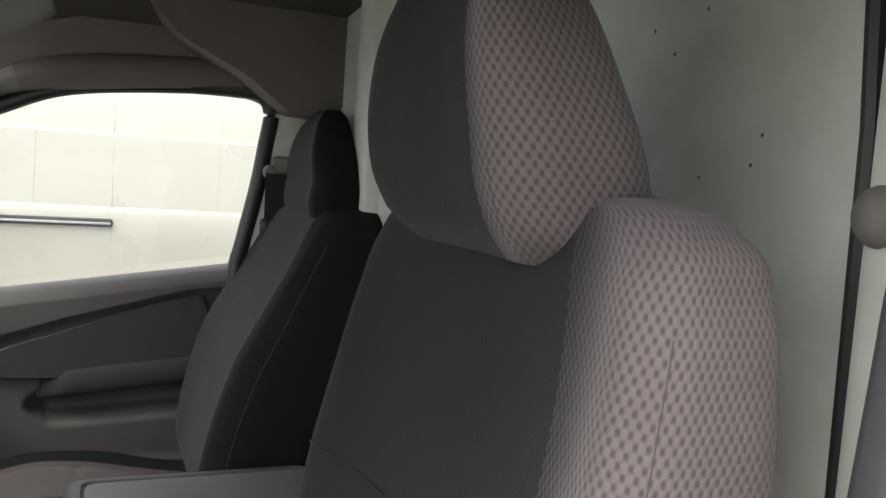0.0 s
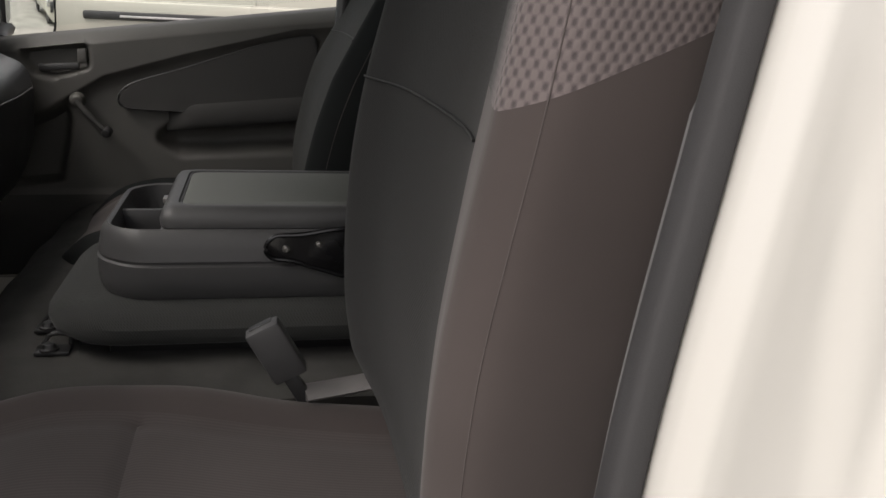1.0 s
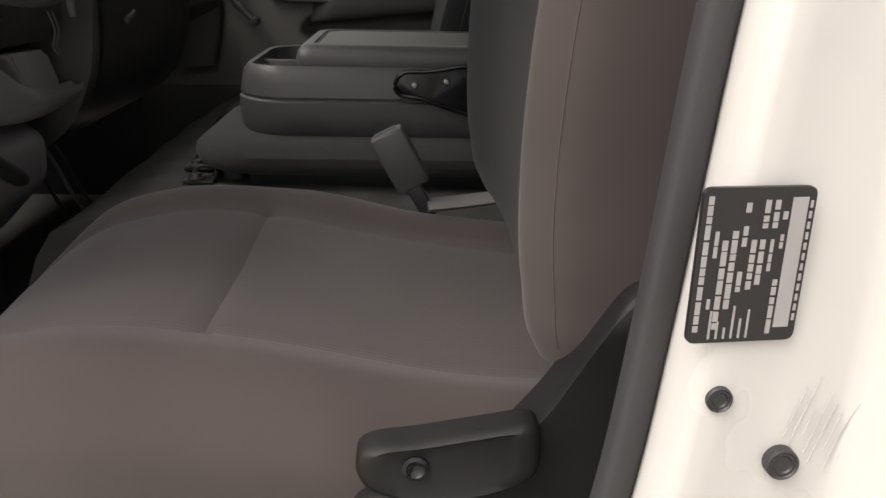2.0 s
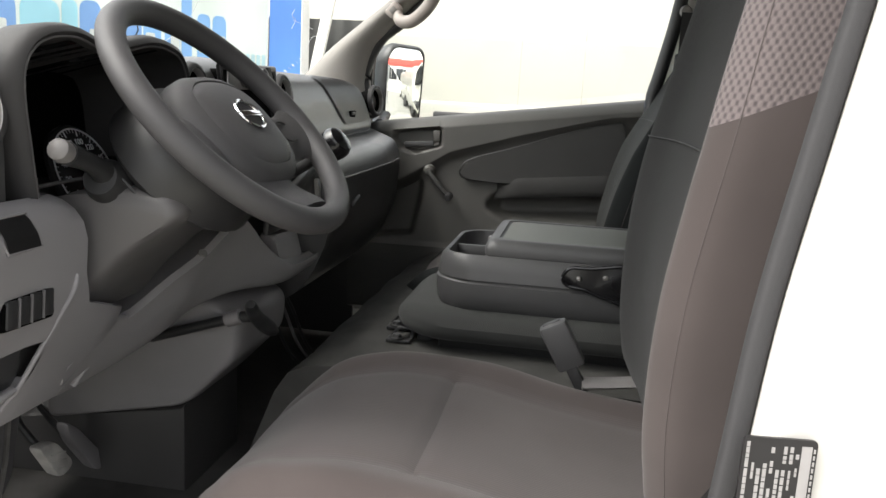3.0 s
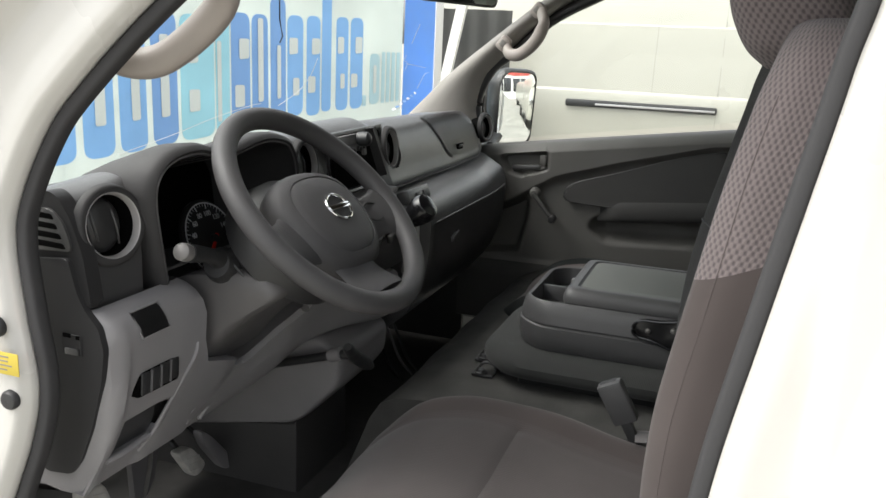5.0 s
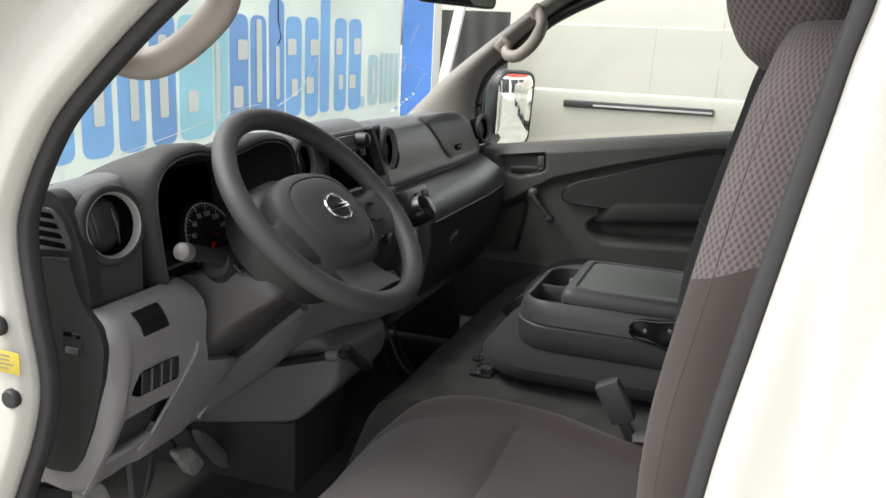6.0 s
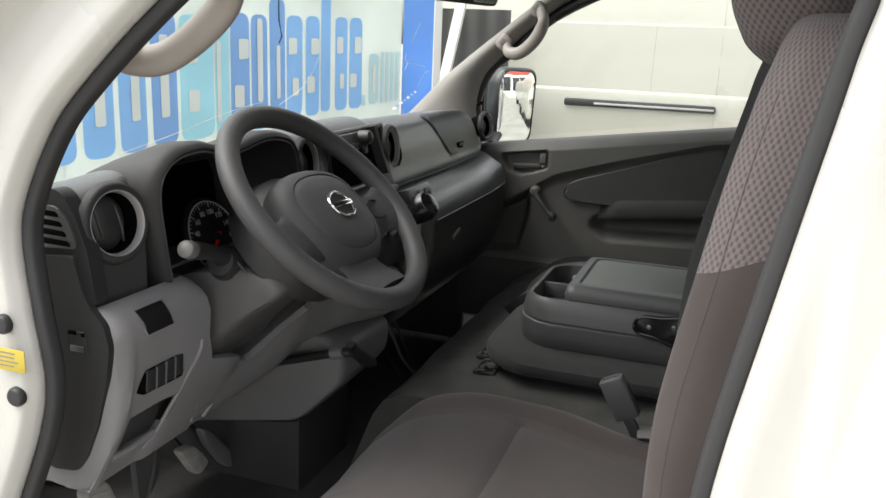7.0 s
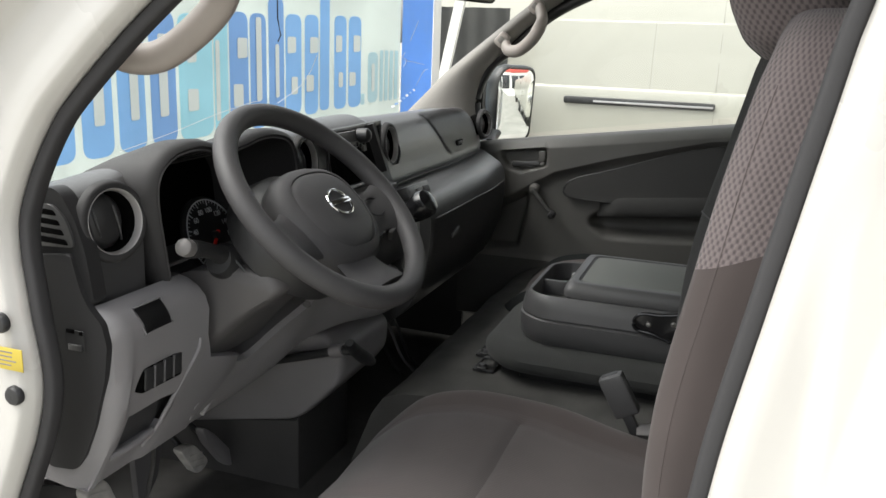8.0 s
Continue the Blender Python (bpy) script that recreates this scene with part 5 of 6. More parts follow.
shroud_side = round_outline([(0.52, 0.715), (0.262, 0.768), (0.235, 0.785), (0.155, 0.868), (0.15, 0.935), (0.20, 0.965), (0.52, 0.965)], 0.02, 5)
part("lower_shroud", loft([[(x, 0.3 + (y - 0.3) * g_, 0.85 + (z - 0.85) * g_) for y, z in shroud_side] for x, g_ in ((-0.196, 0.9), (-0.1955, 0.93), (-0.192, 0.965), (-0.184, 0.99), (-0.17, 1.0), (0.0, 1.0), (0.03, 0.97))]), COLUMN_GREY, dash, "grey lower shroud under the knee panel", smooth=50)
# added box whose near-black colour stands for shade between column and knee panel
part("gap_liner", loft([[(x, 0.265, 0.99), (x, 0.265, 1.09), (x, 0.33, 1.09), (x, 0.33, 0.99)] for x in (-0.60, -0.22)]), BLACK_AND_SHADE, dash, "near-black box painted as the shade behind the column")
part("key_tag", lathe([(0, 0.002), (0.006, 0.002), (0.007, 0.0), (0, -0.001)], (-0.377, 0.13, 1.086), (-0.5, -0.6, 0.9), 18), STALK_GREY, dash, "small pale round tag")
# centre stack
# solid block; the dark inside of the bay is painted on as near-black
st = part("radio_bay", prism(round_outline([(-0.165, 1.346), (0.045, 1.346), (0.062, 1.24), (-0.15, 1.24)], 0.008), "y", 0.191, 0.24, 0.003), BLACK_AND_SHADE, dash, "open radio bay drawn as a solid in painted near-black shade")
part("bay_frame", tube([(-0.17, 0.194, 1.235), (-0.18, 0.196, 1.35), (0.052, 0.196, 1.352), (0.075, 0.192, 1.235), (-0.17, 0.19, 1.235)], 0.006, 8), DASH_DARK, st)
part("bay_plate", rbox((0.115, 0.004, 0.034), (-0.115, 0.1855, 1.331), 0.003), COLUMN_GREY, st, "grey mounting plate")
part("bay_bracket", prism(round_outline([(-0.13, 1.327), (-0.05, 1.329), (-0.042, 1.304), (-0.056, 1.304), (-0.058, 1.317), (-0.12, 1.318)], 0.003), "y", 0.178, 0.183, 0.0008), STALK_GREY, st, "pale stamped bracket")
bevel_ = loft([[(-0.03 + 0.075 * t, 0.19, 1.352 - 0.105 * t), (-0.012 + 0.08 * t, 0.181, 1.354 - 0.105 * t), (0.012 + 0.07 * t, 0.185, 1.355 - 0.108 * t), (0.012 + 0.07 * t, 0.195, 1.355 - 0.108 * t)] for t in np.linspace(0, 1, 5)])
part("bay_cheek", bevel_, DASH_MATT, st, "sloping charcoal side of the bay")
part("plug", lathe([(0, 0.02), (0.008, 0.019), (0.0135, 0.014), (0.0145, 0.0), (0.0145, -0.006)], (-0.073, 0.176, 1.337), (0.1, -1, 0.1), 18), DASH_BLACK, st, "round black plug")
for k in range(5):
    part("clip", rbox((0.008, 0.005, 0.009), (-0.115 + 0.014 * k, 0.1765, 1.3215 - 0.004 * (k % 2)), 0.002), DASH_BLACK, st)
part("bay_shelf", rbox((0.19, 0.05, 0.012), (-0.05, 0.17, 1.225), 0.004), MID_GREY, st)
hc = part("heater_panel", rbox((0.21, 0.012, 0.11), (-0.05, 0.12, 1.13), 0.008, (6, 0, 0)), DASH_BLACK, dash, "black open heater control bay")
part("switch_plate", rbox((0.10, 0.003, 0.024), (-0.026, 0.1085, 1.177), 0.002, (6, 0, 0)), SILVER, hc, "pale grey bare switch plate")
part("plate_groove", rbox((0.08, 0.002, 0.003), (-0.02, 0.1065, 1.172), 0.0005, (6, 0, 0)), DASH_BLACK, hc)
part("connector", rbox((0.11, 0.014, 0.02), (-0.045, 0.1, 1.163), 0.004, (0, -16, 0)), DASH_BLACK, hc)
part("side_bracket", prism(round_outline([(0.055, 1.153), (0.088, 1.15), (0.088, 1.105), (0.07, 1.1)], 0.006), "y", 0.104, 0.112, 0.001), SILVER, hc, "pale grey bracket")
for k in range(4):
    part("pin", rbox((0.007, 0.004, 0.009), (-0.152 + 0.015 * k, 0.1085, 1.159 + 0.002 * (k % 2)), 0.001, (0, 12 * k, 0)), SILVER, hc)
for k in range(2):
    part("wire", tube(spline([(0.0 - 0.014 * k, 0.108, 1.115), (-0.004 - 0.014 * k, 0.1, 1.09), (-0.008 - 0.012 * k, 0.104, 1.068), (0.008 - 0.01 * k, 0.106, 1.056)], 4), 0.0014, 6), STALK_GREY, hc)
sw = part("switch_shelf", rbox((0.12, 0.03, 0.03), (0.10, 0.13, 1.205), 0.005, (-20, 0, 0)), DASH_DARK, dash)
part("small_switch", rbox((0.03, 0.012, 0.018), (0.09, 0.116, 1.206), 0.003, (-20, 0, 0)), DASH_BLACK, sw)
part("small_switch", rbox((0.03, 0.012, 0.018), (0.13, 0.116, 1.206), 0.003, (-20, 0, 0)), DASH_BLACK, sw)
# passenger side boxes, following the curve of the dash


def dash_row(x):
    row = [(x, lerp(x, xs, [s[1][k][0] for s in SEC]), lerp(x, xs, [s[1][k][1] for s in SEC])) for k in range(14)]
    return spline(row, 3)


def dash_patch(i0, i1, left, right, lift, n=16):
    """A thin lid laid on the dash between profile stations i0 and i1; left and right give x by share down."""
    rows_ = []
    for i in range(i0, i1 + 1):
        t = (i - i0) / (i1 - i0)
        row = []
        for x in np.linspace(left(t), right(t), n):
            r = dash_row(float(x))
            d = (r[min(len(r) - 1, i + 1)] - r[max(0, i - 1)]).normalized()
            nn = Vector((0, -abs(d.z), abs(d.y)))
            row.append(r[i] + nn * lift)
        rows_.append(row)
    b_ = loft(rows_, closed=False)
    bmesh.ops.solidify(b_, geom=list(b_.faces), thickness=0.005)
    return b_


gl = part("upper_box_lid", dash_patch(8, 16, lambda t: 0.39 + 0.10 * t ** 1.5, lambda t: 0.665 + 0.10 * t, 0.0035), DASH_DARK, dash, "charcoal upper glove box lid", smooth=30)
# no real notch: a near-black box paints the recess's shade
part("lid_pull", rbox((0.05, 0.006, 0.026), (0.56, 0.186, 1.256), 0.004, (10, 0, 0)), BLACK_AND_SHADE, gl, "near-black box painted as the shade of a finger recess")
part("pull_tongue", rbox((0.03, 0.006, 0.008), (0.56, 0.183, 1.262), 0.002, (10, 0, 0)), DASH_DARK, gl)
lb = part("lower_box_lid", dash_patch(29, 34, lambda t: 0.115 + 0.02 * t, lambda t: 0.72 - 0.03 * t, 0.004), DASH_DARK, dash, "charcoal lower glove box lid", smooth=30)
part("lid_pull", rbox((0.05, 0.008, 0.012), (0.25, 0.082, 1.09), 0.003, (0, -12, 0)), MID_GREY, lb)

# highlight along the lid's top edge, painted as a thin pale tube
part("lid_edge", tube([dash_row(float(x))[29] + Vector((0, -0.0055, 0.002)) for x in np.linspace(0.118, 0.70, 14)], 0.0011, 6), COLUMN_GREY, lb, "pale line painted as light caught on the lid edge")

# ---- steering wheel ----
wheel = thing("steering_wheel", (-0.49, 0.036, 1.287), "dark grey three-spoke steering wheel with chrome badge", "steering wheel")
WC, TILT_W, YAW_W = Vector((-0.49, 0.035, 1.2875)), radians(46), radians(-3)
wn_ = Vector((math.sin(YAW_W) * math.cos(TILT_W), -math.cos(YAW_W) * math.cos(TILT_W), math.sin(TILT_W)))
wx = Vector((math.cos(YAW_W), math.sin(YAW_W), 0))
wy = wn_.cross(wx)


def on_wheel(u, v, h=0.0):
    return WC + wx * u + wy * v + wn_ * h


RIM = 0.170
pts = [on_wheel(RIM * math.cos(a), RIM * math.sin(a)) for a in np.linspace(0, 2 * math.pi, 72, endpoint=False)]
part("rim", tube(pts, 0.0165, 16, loop=True, up=wn_), WHEEL_SKIN, wheel, "grained dark grey rim")
# hub pad
rings = []
hub = [(p.x * 1.18, p.y * 1.12 - 0.014, 0) for p in spline([(-0.075, 0.045), (-0.045, 0.068), (0.0, 0.074), (0.045, 0.068), (0.075, 0.045), (0.082, 0.0), (0.07, -0.045), (0.04, -0.072), (0.0, -0.078), (-0.04, -0.072), (-0.07, -0.045), (-0.082, 0.0)], 4, loop=True)]
hub = [Vector(p) for p in hub]
for h, s in ((-0.045, 0.80), (-0.03, 0.98), (-0.012, 1.02), (0.002, 0.98), (0.011, 0.89), (0.0145, 0.79), (0.0125, 0.775), (0.0145, 0.755), (0.019, 0.66), (0.022, 0.4), (0.022, 0.12)):
    rings.append([on_wheel(p.x * s, (p.y + 0.014) * s - 0.014, h - 0.008) for p in hub])
pad = part("hub_pad", loft(rings), WHEEL_SKIN, wheel, "smooth dark horn pad", smooth=60)
ba = [on_wheel(0.004 + 0.0252 * math.cos(a), -0.012 + 0.0215 * math.sin(a), 0.0155) for a in np.linspace(0, 2 * math.pi, 30, endpoint=False)]
badge = part("badge", tube(ba, 0.0024, 8, loop=True, up=wn_), CHROME, pad, "chrome ring badge")
part("badge_bar", rbox((0.054, 0.0085, 0.004), (0, 0, 0), 0.0015), CHROME, badge)
bpy.data.objects["badge_bar"].matrix_world = Matrix.Translation(on_wheel(0.004, -0.012, 0.0165)) @ Matrix((wx, wy, wn_)).transposed().to_4x4()
for sgn in (-1, 1):
    # upper side spokes
    path = [on_wheel(sgn * u, v, h) for u, v, h in ((0.05, -0.022, -0.014), (0.09, -0.03, -0.016), (0.125, -0.034, -0.011), (0.16, -0.036, -0.004))]
    spoke = part("spoke", tube(spline(path, 4), [0.05, 0.049, 0.047, 0.045, 0.042, 0.039, 0.037, 0.036, 0.036, 0.038, 0.042, 0.046, 0.046], 16, flat=0.26, up=wn_), WHEEL_SKIN, wheel)
    if sgn < 0:
        continue
    oval = [on_wheel(sgn * (0.113 + 0.026 * math.cos(a)), -0.03 + 0.017 * math.sin(a), -0.0025) for a in np.linspace(0, 2 * math.pi, 28, endpoint=False)]
    part("spoke_groove", tube(oval, 0.0015, 6, loop=True, up=wn_), DASH_BLACK, spoke)
path = [on_wheel(-0.012, v, h) for v, h in ((-0.06, -0.016), (-0.09, -0.018), (-0.12, -0.014), (-0.152, -0.005))]
part("lower_spoke", tube(spline(path, 4), [0.055, 0.054, 0.052, 0.05, 0.048, 0.047, 0.047, 0.048, 0.05, 0.053, 0.057, 0.06, 0.058], 16, flat=0.24, up=wn_), WHEEL_SKIN, wheel, "broad satin lower spoke")
shroud = [(0.07, -0.03), (0.09, -0.048), (0.1, -0.075), (0.102, -0.10), (0.09, -0.112)]
part("column_shroud", loft([[on_wheel(r * 1.05 * math.cos(a), r * 1.0 * math.sin(a), h) for a in np.linspace(0, 2 * math.pi, 28, endpoint=False)] for r, h in shroud]), DASH_BLACK, wheel, "black plastic shroud behind the hub")

# gear lever on the dash
gear = thing("gear_lever", (-0.19, 0.06, 1.19), "black gear lever with a round knob on the dash", "gear lever")
part("lever", tube(spline([(-0.15, 0.14, 1.16), (-0.175, 0.06, 1.195), (-0.198, 0.015, 1.224)], 4), 0.009, 10), DASH_BLACK, gear)
part("knob", lathe([(0.0, 0.047), (0.012, 0.0465), (0.0215, 0.043), (0.0255, 0.035), (0.0255, 0.026), (0.022, 0.01), (0.017, -0.004), (0.0135, -0.014)], (-0.198, 0.015, 1.221), (-0.15, -0.7, 0.62), 24), GLOSS_BLACK, gear, "glossy black knob")
part("gaiter", lathe([(0.055, 0.0), (0.05, 0.012), (0.036, 0.02), (0.03, 0.034), (0.018, 0.05)], (-0.148, 0.145, 1.155), (-0.15, -0.75, 0.4), 20), DASH_BLACK, gear)

# pull-out parking brake
brake = thing("parking_brake", (-0.23, 0.2, 0.93), "black pull-out parking brake under the dash", "parking brake")
part("rod", tube([(-0.212, 0.30, 0.896), (-0.236, 0.140, 0.953)], 0.0085, 12), DASH_BLACK, brake)
part("collar", tube([(-0.2335, 0.156, 0.947), (-0.237, 0.13, 0.957)], 0.0125, 14), COLUMN_GREY, brake)
part("grip", tube(spline([(-0.279, 0.098, 0.990), (-0.258, 0.103, 0.974), (-0.236, 0.105, 0.957), (-0.212, 0.1, 0.938), (-0.185, 0.094, 0.92)], 4), [0.007, 0.0095, 0.0105, 0.011, 0.011, 0.011, 0.0115, 0.012, 0.012, 0.012, 0.0125, 0.013, 0.013, 0.013, 0.0125, 0.011, 0.008], 12), DASH_BLACK, brake)
part("neck", tube([(-0.236, 0.138, 0.954), (-0.236, 0.108, 0.958)], 0.0095, 12), DASH_BLACK, brake)

# pedals
def pedal(label, outline, y, lean, mat, arm, ribs=True):
    """A rubber pad of the given outline (x, z), leaning back, on a bent arm."""
    cx_, cz_ = (sum(q[k] for q in outline) / len(outline) for k in (0, 1))
    p = thing("pedal", (cx_, y, cz_), label, "pedal", "pedals")
    o_ = round_outline(outline, 0.014, 4)

    def at_(x, z, d):
        return (x, y + lean * (z - cz_) + d, z + lean * 0.3 * d)

    part("pad", loft([[at_(cx_ + (x - cx_) * g_, cz_ + (z - cz_) * g_, d) for x, z in o_] for d, g_ in ((0.014, 0.94), (0.004, 1.0), (-0.004, 0.99), (-0.0075, 0.95), (-0.0085, 0.86))]), mat, p)
    if ribs:
        for k in (-1, 0, 1):
            part("rib", tube([at_(cx_ + u, cz_ + k * 0.013 - 0.25 * u, -0.0085) for u in (-0.018, 0.018)], 0.002, 6), mat, p)
    part("arm", tube(spline([at_(cx_, cz_, 0.012)] + list(arm), 4), 0.008, 8, flat=0.7), DASH_BLACK, p)


pedal("worn grey brake pedal pad on a black arm", [(-0.326, 0.727), (-0.282, 0.722), (-0.243, 0.668), (-0.27, 0.657), (-0.288, 0.66)], 0.44, 0.15, PEDAL_WORN, [(-0.30, 0.50, 0.77), (-0.31, 0.53, 0.90)])
pedal("dark rubber accelerator pedal beside the brake", [(-0.248, 0.742), (-0.218, 0.72), (-0.148, 0.632), (-0.158, 0.617), (-0.186, 0.626), (-0.238, 0.702)], 0.44, 0.15, COLUMN_GREY, [(-0.26, 0.48, 0.77), (-0.29, 0.53, 0.90)], False)
pedal("worn grey clutch pedal pad near the sill", [(-0.605, 0.79), (-0.55, 0.79), (-0.548, 0.742), (-0.602, 0.742)], 0.41, 0.45, PEDAL_WORN, [(-0.57, 0.46, 0.83), (-0.56, 0.5, 0.93)])
rest = thing("foot_rest", (-0.47, 0.42, 0.70), "black scuffed steel bracket above the pedals", "bracket")
part("plate", prism(round_outline([(-0.50, 0.84), (-0.41, 0.85), (-0.44, 0.74), (-0.49, 0.69)], 0.01), "y", 0.40, 0.412, 0.002), MID_GREY, rest)
part("edge", tube([(-0.445, 0.397, 0.83), (-0.455, 0.397, 0.77), (-0.475, 0.397, 0.715)], 0.004, 6), STEEL, rest)
cable = thing("cable_bundle", (0.05, 0.30, 0.87), "loose pale cables hanging under the centre dash", "cable")
for k, (x, y) in enumerate(((0.17, 0.21), (0.19, 0.20), (0.13, 0.22))):
    part("cable", tube(spline([(x, y + 0.05, 0.95), (x, y, 0.86), (x + 0.03, y - 0.02, 0.78), (x + 0.09, y - 0.03, 0.72)], 5), 0.0035, 8), (MID_GREY, DASH_BLACK, DASH_BLACK)[k], cable)
part("label_tag", prism([(0.02, 0.93), (0.075, 0.915), (0.085, 0.84), (0.03, 0.85)], "y", 0.235, 0.237), STALK_GREY, cable, "white paper tag")

# grab handles
def grab(pts_, label, feet):
    h = thing("grab_handle", pts_[0], label, "grab handle", "grab handles")
    sp = spline(pts_, 5)
    part("bar", tube(sp, [0.0135 + 0.002 * math.sin(math.pi * i / (len(sp) - 1)) for i in range(len(sp))], 12, flat=1.15), HANDLE_BEIGE, h)
    for f, tw in feet:
        foot = part("foot", rbox((0.03, 0.032, 0.042), f, 0.008, tw), HANDLE_BEIGE, h)
        part("screw_cap", rbox((0.006, 0.016, 0.018), (f[0] - 0.014 * (1 if f[0] > 0 else -1), f[1], f[2]), 0.002, tw), PILLAR_TRIM, foot)


grab([(0.785, 0.135, 1.53), (0.765, 0.12, 1.505), (0.752, 0.085, 1.505), (0.748, 0.045, 1.54), (0.752, 0.025, 1.585), (0.77, 0.035, 1.615), (0.785, 0.045, 1.625)], "pale grey grab handle on the far front pillar", (((0.782, 0.142, 1.532), (40, 0, 0)), ((0.782, 0.05, 1.625), (40, 0, 0))))
grab([(-0.82, 0.135, 1.51), (-0.80, 0.12, 1.492), (-0.787, 0.085, 1.494), (-0.783, 0.04, 1.522), (-0.787, 0.0, 1.56), (-0.80, -0.005, 1.59), (-0.82, 0.0, 1.605)], "pale grey grab handle on the driver front pillar", (((-0.815, 0.14, 1.51), (40, 0, 0)), ((-0.815, 0.005, 1.61), (40, 0, 0))))

# sun visor and inside mirror
visor = thing("sun_visor", (0.5, -0.05, 1.80), "brown-grey folded passenger sun visor", "sun visor")
part("board", rbox((0.44, 0.17, 0.022), (0.50, -0.10, 1.80), 0.01, (-28, 0, 0)), PILLAR_TRIM, visor)
part("hinge", tube([(0.73, -0.03, 1.80), (0.76, -0.02, 1.815)], 0.008, 8), PILLAR_TRIM, visor)
im = thing("inside_mirror", (0.04, 0.02, 1.63), "dark rear-view mirror hanging from the roof", "mirror")
mo_ = round_outline([(-0.13, -0.032), (0.13, -0.032), (0.13, 0.032), (-0.13, 0.032)], 0.02)
ct, st_ = math.cos(radians(15)), math.sin(radians(15))
part("shell", loft([[(0.04 + u * g_ * ct + d * st_, 0.02 - u * g_ * st_ + d * ct, 1.632 + v * h_) for u, v in mo_] for d, g_, h_ in ((-0.001, 0.96, 0.93), (0.0, 1.0, 1.0), (0.014, 1.0, 1.0), (0.03, 0.8, 0.7))]), DASH_BLACK, im)
part("mirror_glass", loft([[(0.04 + u * g_ * ct + d * st_, 0.02 - u * g_ * st_ + d * ct, 1.632 + v * h_) for u, v in mo_] for d, g_, h_ in ((-0.0005, 0.94, 0.88), (-0.0025, 0.93, 0.87))]), MIRROR, im)
part("arm", tube([(0.05, 0.045, 1.65), (0.05, 0.06, 1.72), (0.04, 0.0, 1.80)], 0.01, 8), DASH_BLACK, im)

# outside mirror on the passenger door
om = thing("door_mirror", (1.02, 0.16, 1.35), "black framed outside mirror on the passenger door", "mirror")
mn = Vector((-0.532, -0.845, -0.022)).normalized()
mx = Vector((0, 0, 1)).cross(mn).normalized()
my = mn.cross(mx)
MC = Vector((1.03, 0.162, 1.332))
mo = round_outline([(-0.08, -0.112), (0.07, -0.112), (0.08, 0.118), (-0.05, 0.122), (-0.08, 0.085)], 0.035, 6)
part("housing", loft([[MC + mx * (u * s) + my * (v * s) + mn * h for u, v in mo] for h, s in ((-0.006, 0.88), (-0.004, 0.94), (0.005, 0.95), (0.007, 0.965), (0.007, 0.985), (0.001, 1.03), (-0.02, 1.05), (-0.05, 0.98), (-0.075, 0.6))]), DASH_BLACK, om, "black mirror housing")
# slightly domed glass, radius 1.2 m
part("mirror_glass", loft([[MC + mx * (u * 0.94) + my * (v * 0.94) - mn * 0.004 for u, v in mo]] + [[MC + mx * (u * s) + my * (v * s) + mn * (0.009 - (u * u + v * v) * s * s / 2.4) for u, v in mo] for s in (0.94, 0.88, 0.78, 0.66, 0.54, 0.42, 0.3, 0.18, 0.08, 0.02)]), MIRROR, om, "clear mirror glass", smooth=60)
part("mirror_arm", tube(spline([(0.90, 0.2, 1.22), (0.95, 0.21, 1.24), (1.03, 0.2, 1.26)], 4), 0.02, 10), DASH_BLACK, om)


# ---- maker's plate on the rear door jamb ----
plate = thing("maker_plate", (-0.9, -0.54, 1.08), "black data plate with silver print on the jamb", "label")
PX, PY, PZ = -0.9035, -0.5375, 1.0815
plate_turn = pose(PX, PY, PZ, 0, 0, 0) @ pose(0, 0, 0, 0, 0, 6)


def on_plate(ob):
    ob.matrix_world = plate_turn
    return ob


o = round_outline([(-0.0245, -0.0345), (0.0245, -0.0345), (0.0245, 0.0345), (-0.0245, 0.0345)], 0.004)
pb = prism(o, "x", -0.0034, -0.001)
base = part("plate_base", pb, PLATE_BLACK, plate, smooth=0)
on_plate(base)
base.parent = plate
base.matrix_parent_inverse = plate.matrix_world.inverted()
rng = random.Random(4)
LINES = [(0.0212, 0.031, 0.060, 0.0022), (0.0168, 0.016, 0.012, 0.0016), (0.0168, -0.014, 0.006, 0.0014), (0.0128, 0.012, 0.04, 0.0024), (0.0088, 0.016, 0.036, 0.0024), (0.0046, 0.028, 0.004, 0.0022), (0.0046, 0.018, 0.01, 0.002),
         (0.0046, -0.002, 0.009, 0.002), (0.0002, 0.012, 0.022, 0.0022), (-0.0036, 0.029, 0.012, 0.0022), (-0.0036, 0.012, 0.02, 0.0022), (-0.0078, 0.029, 0.012, 0.0022), (-0.0078, 0.012, 0.014, 0.0014), (-0.0118, 0.024, 0.004, 0.002),
         (-0.0118, 0.014, 0.006, 0.0014), (-0.0118, -0.006, 0.026, 0.002)]
for y, z0, ln, wide in LINES:
    z = z0
    while z > z0 - ln + 0.001:
        d = min(rng.uniform(0.0025, 0.0065), z - (z0 - ln))
        on_plate(part("print_bar", rbox((0.0006, wide, d), (-0.0036, y, z - d / 2), 0), PLATE_INK, base))
        z -= d + rng.uniform(0.0005, 0.0012)
for k in range(6):
    d = (0.013, 0.008, 0.005, 0.015, 0.009, 0.013)[k]
    on_plate(part("print_bar", rbox((0.0006, 0.0009, d), (-0.0036, 0.0148 - 0.0034 * k, -0.0325 + d / 2), 0), PLATE_INK, base))
bar = part("code_strip", rbox((0.0006, 0.0068, 0.058), (-0.0036, -0.0175, 0.001), 0), PLATE_INK, base, "silver code strip")
on_plate(bar)
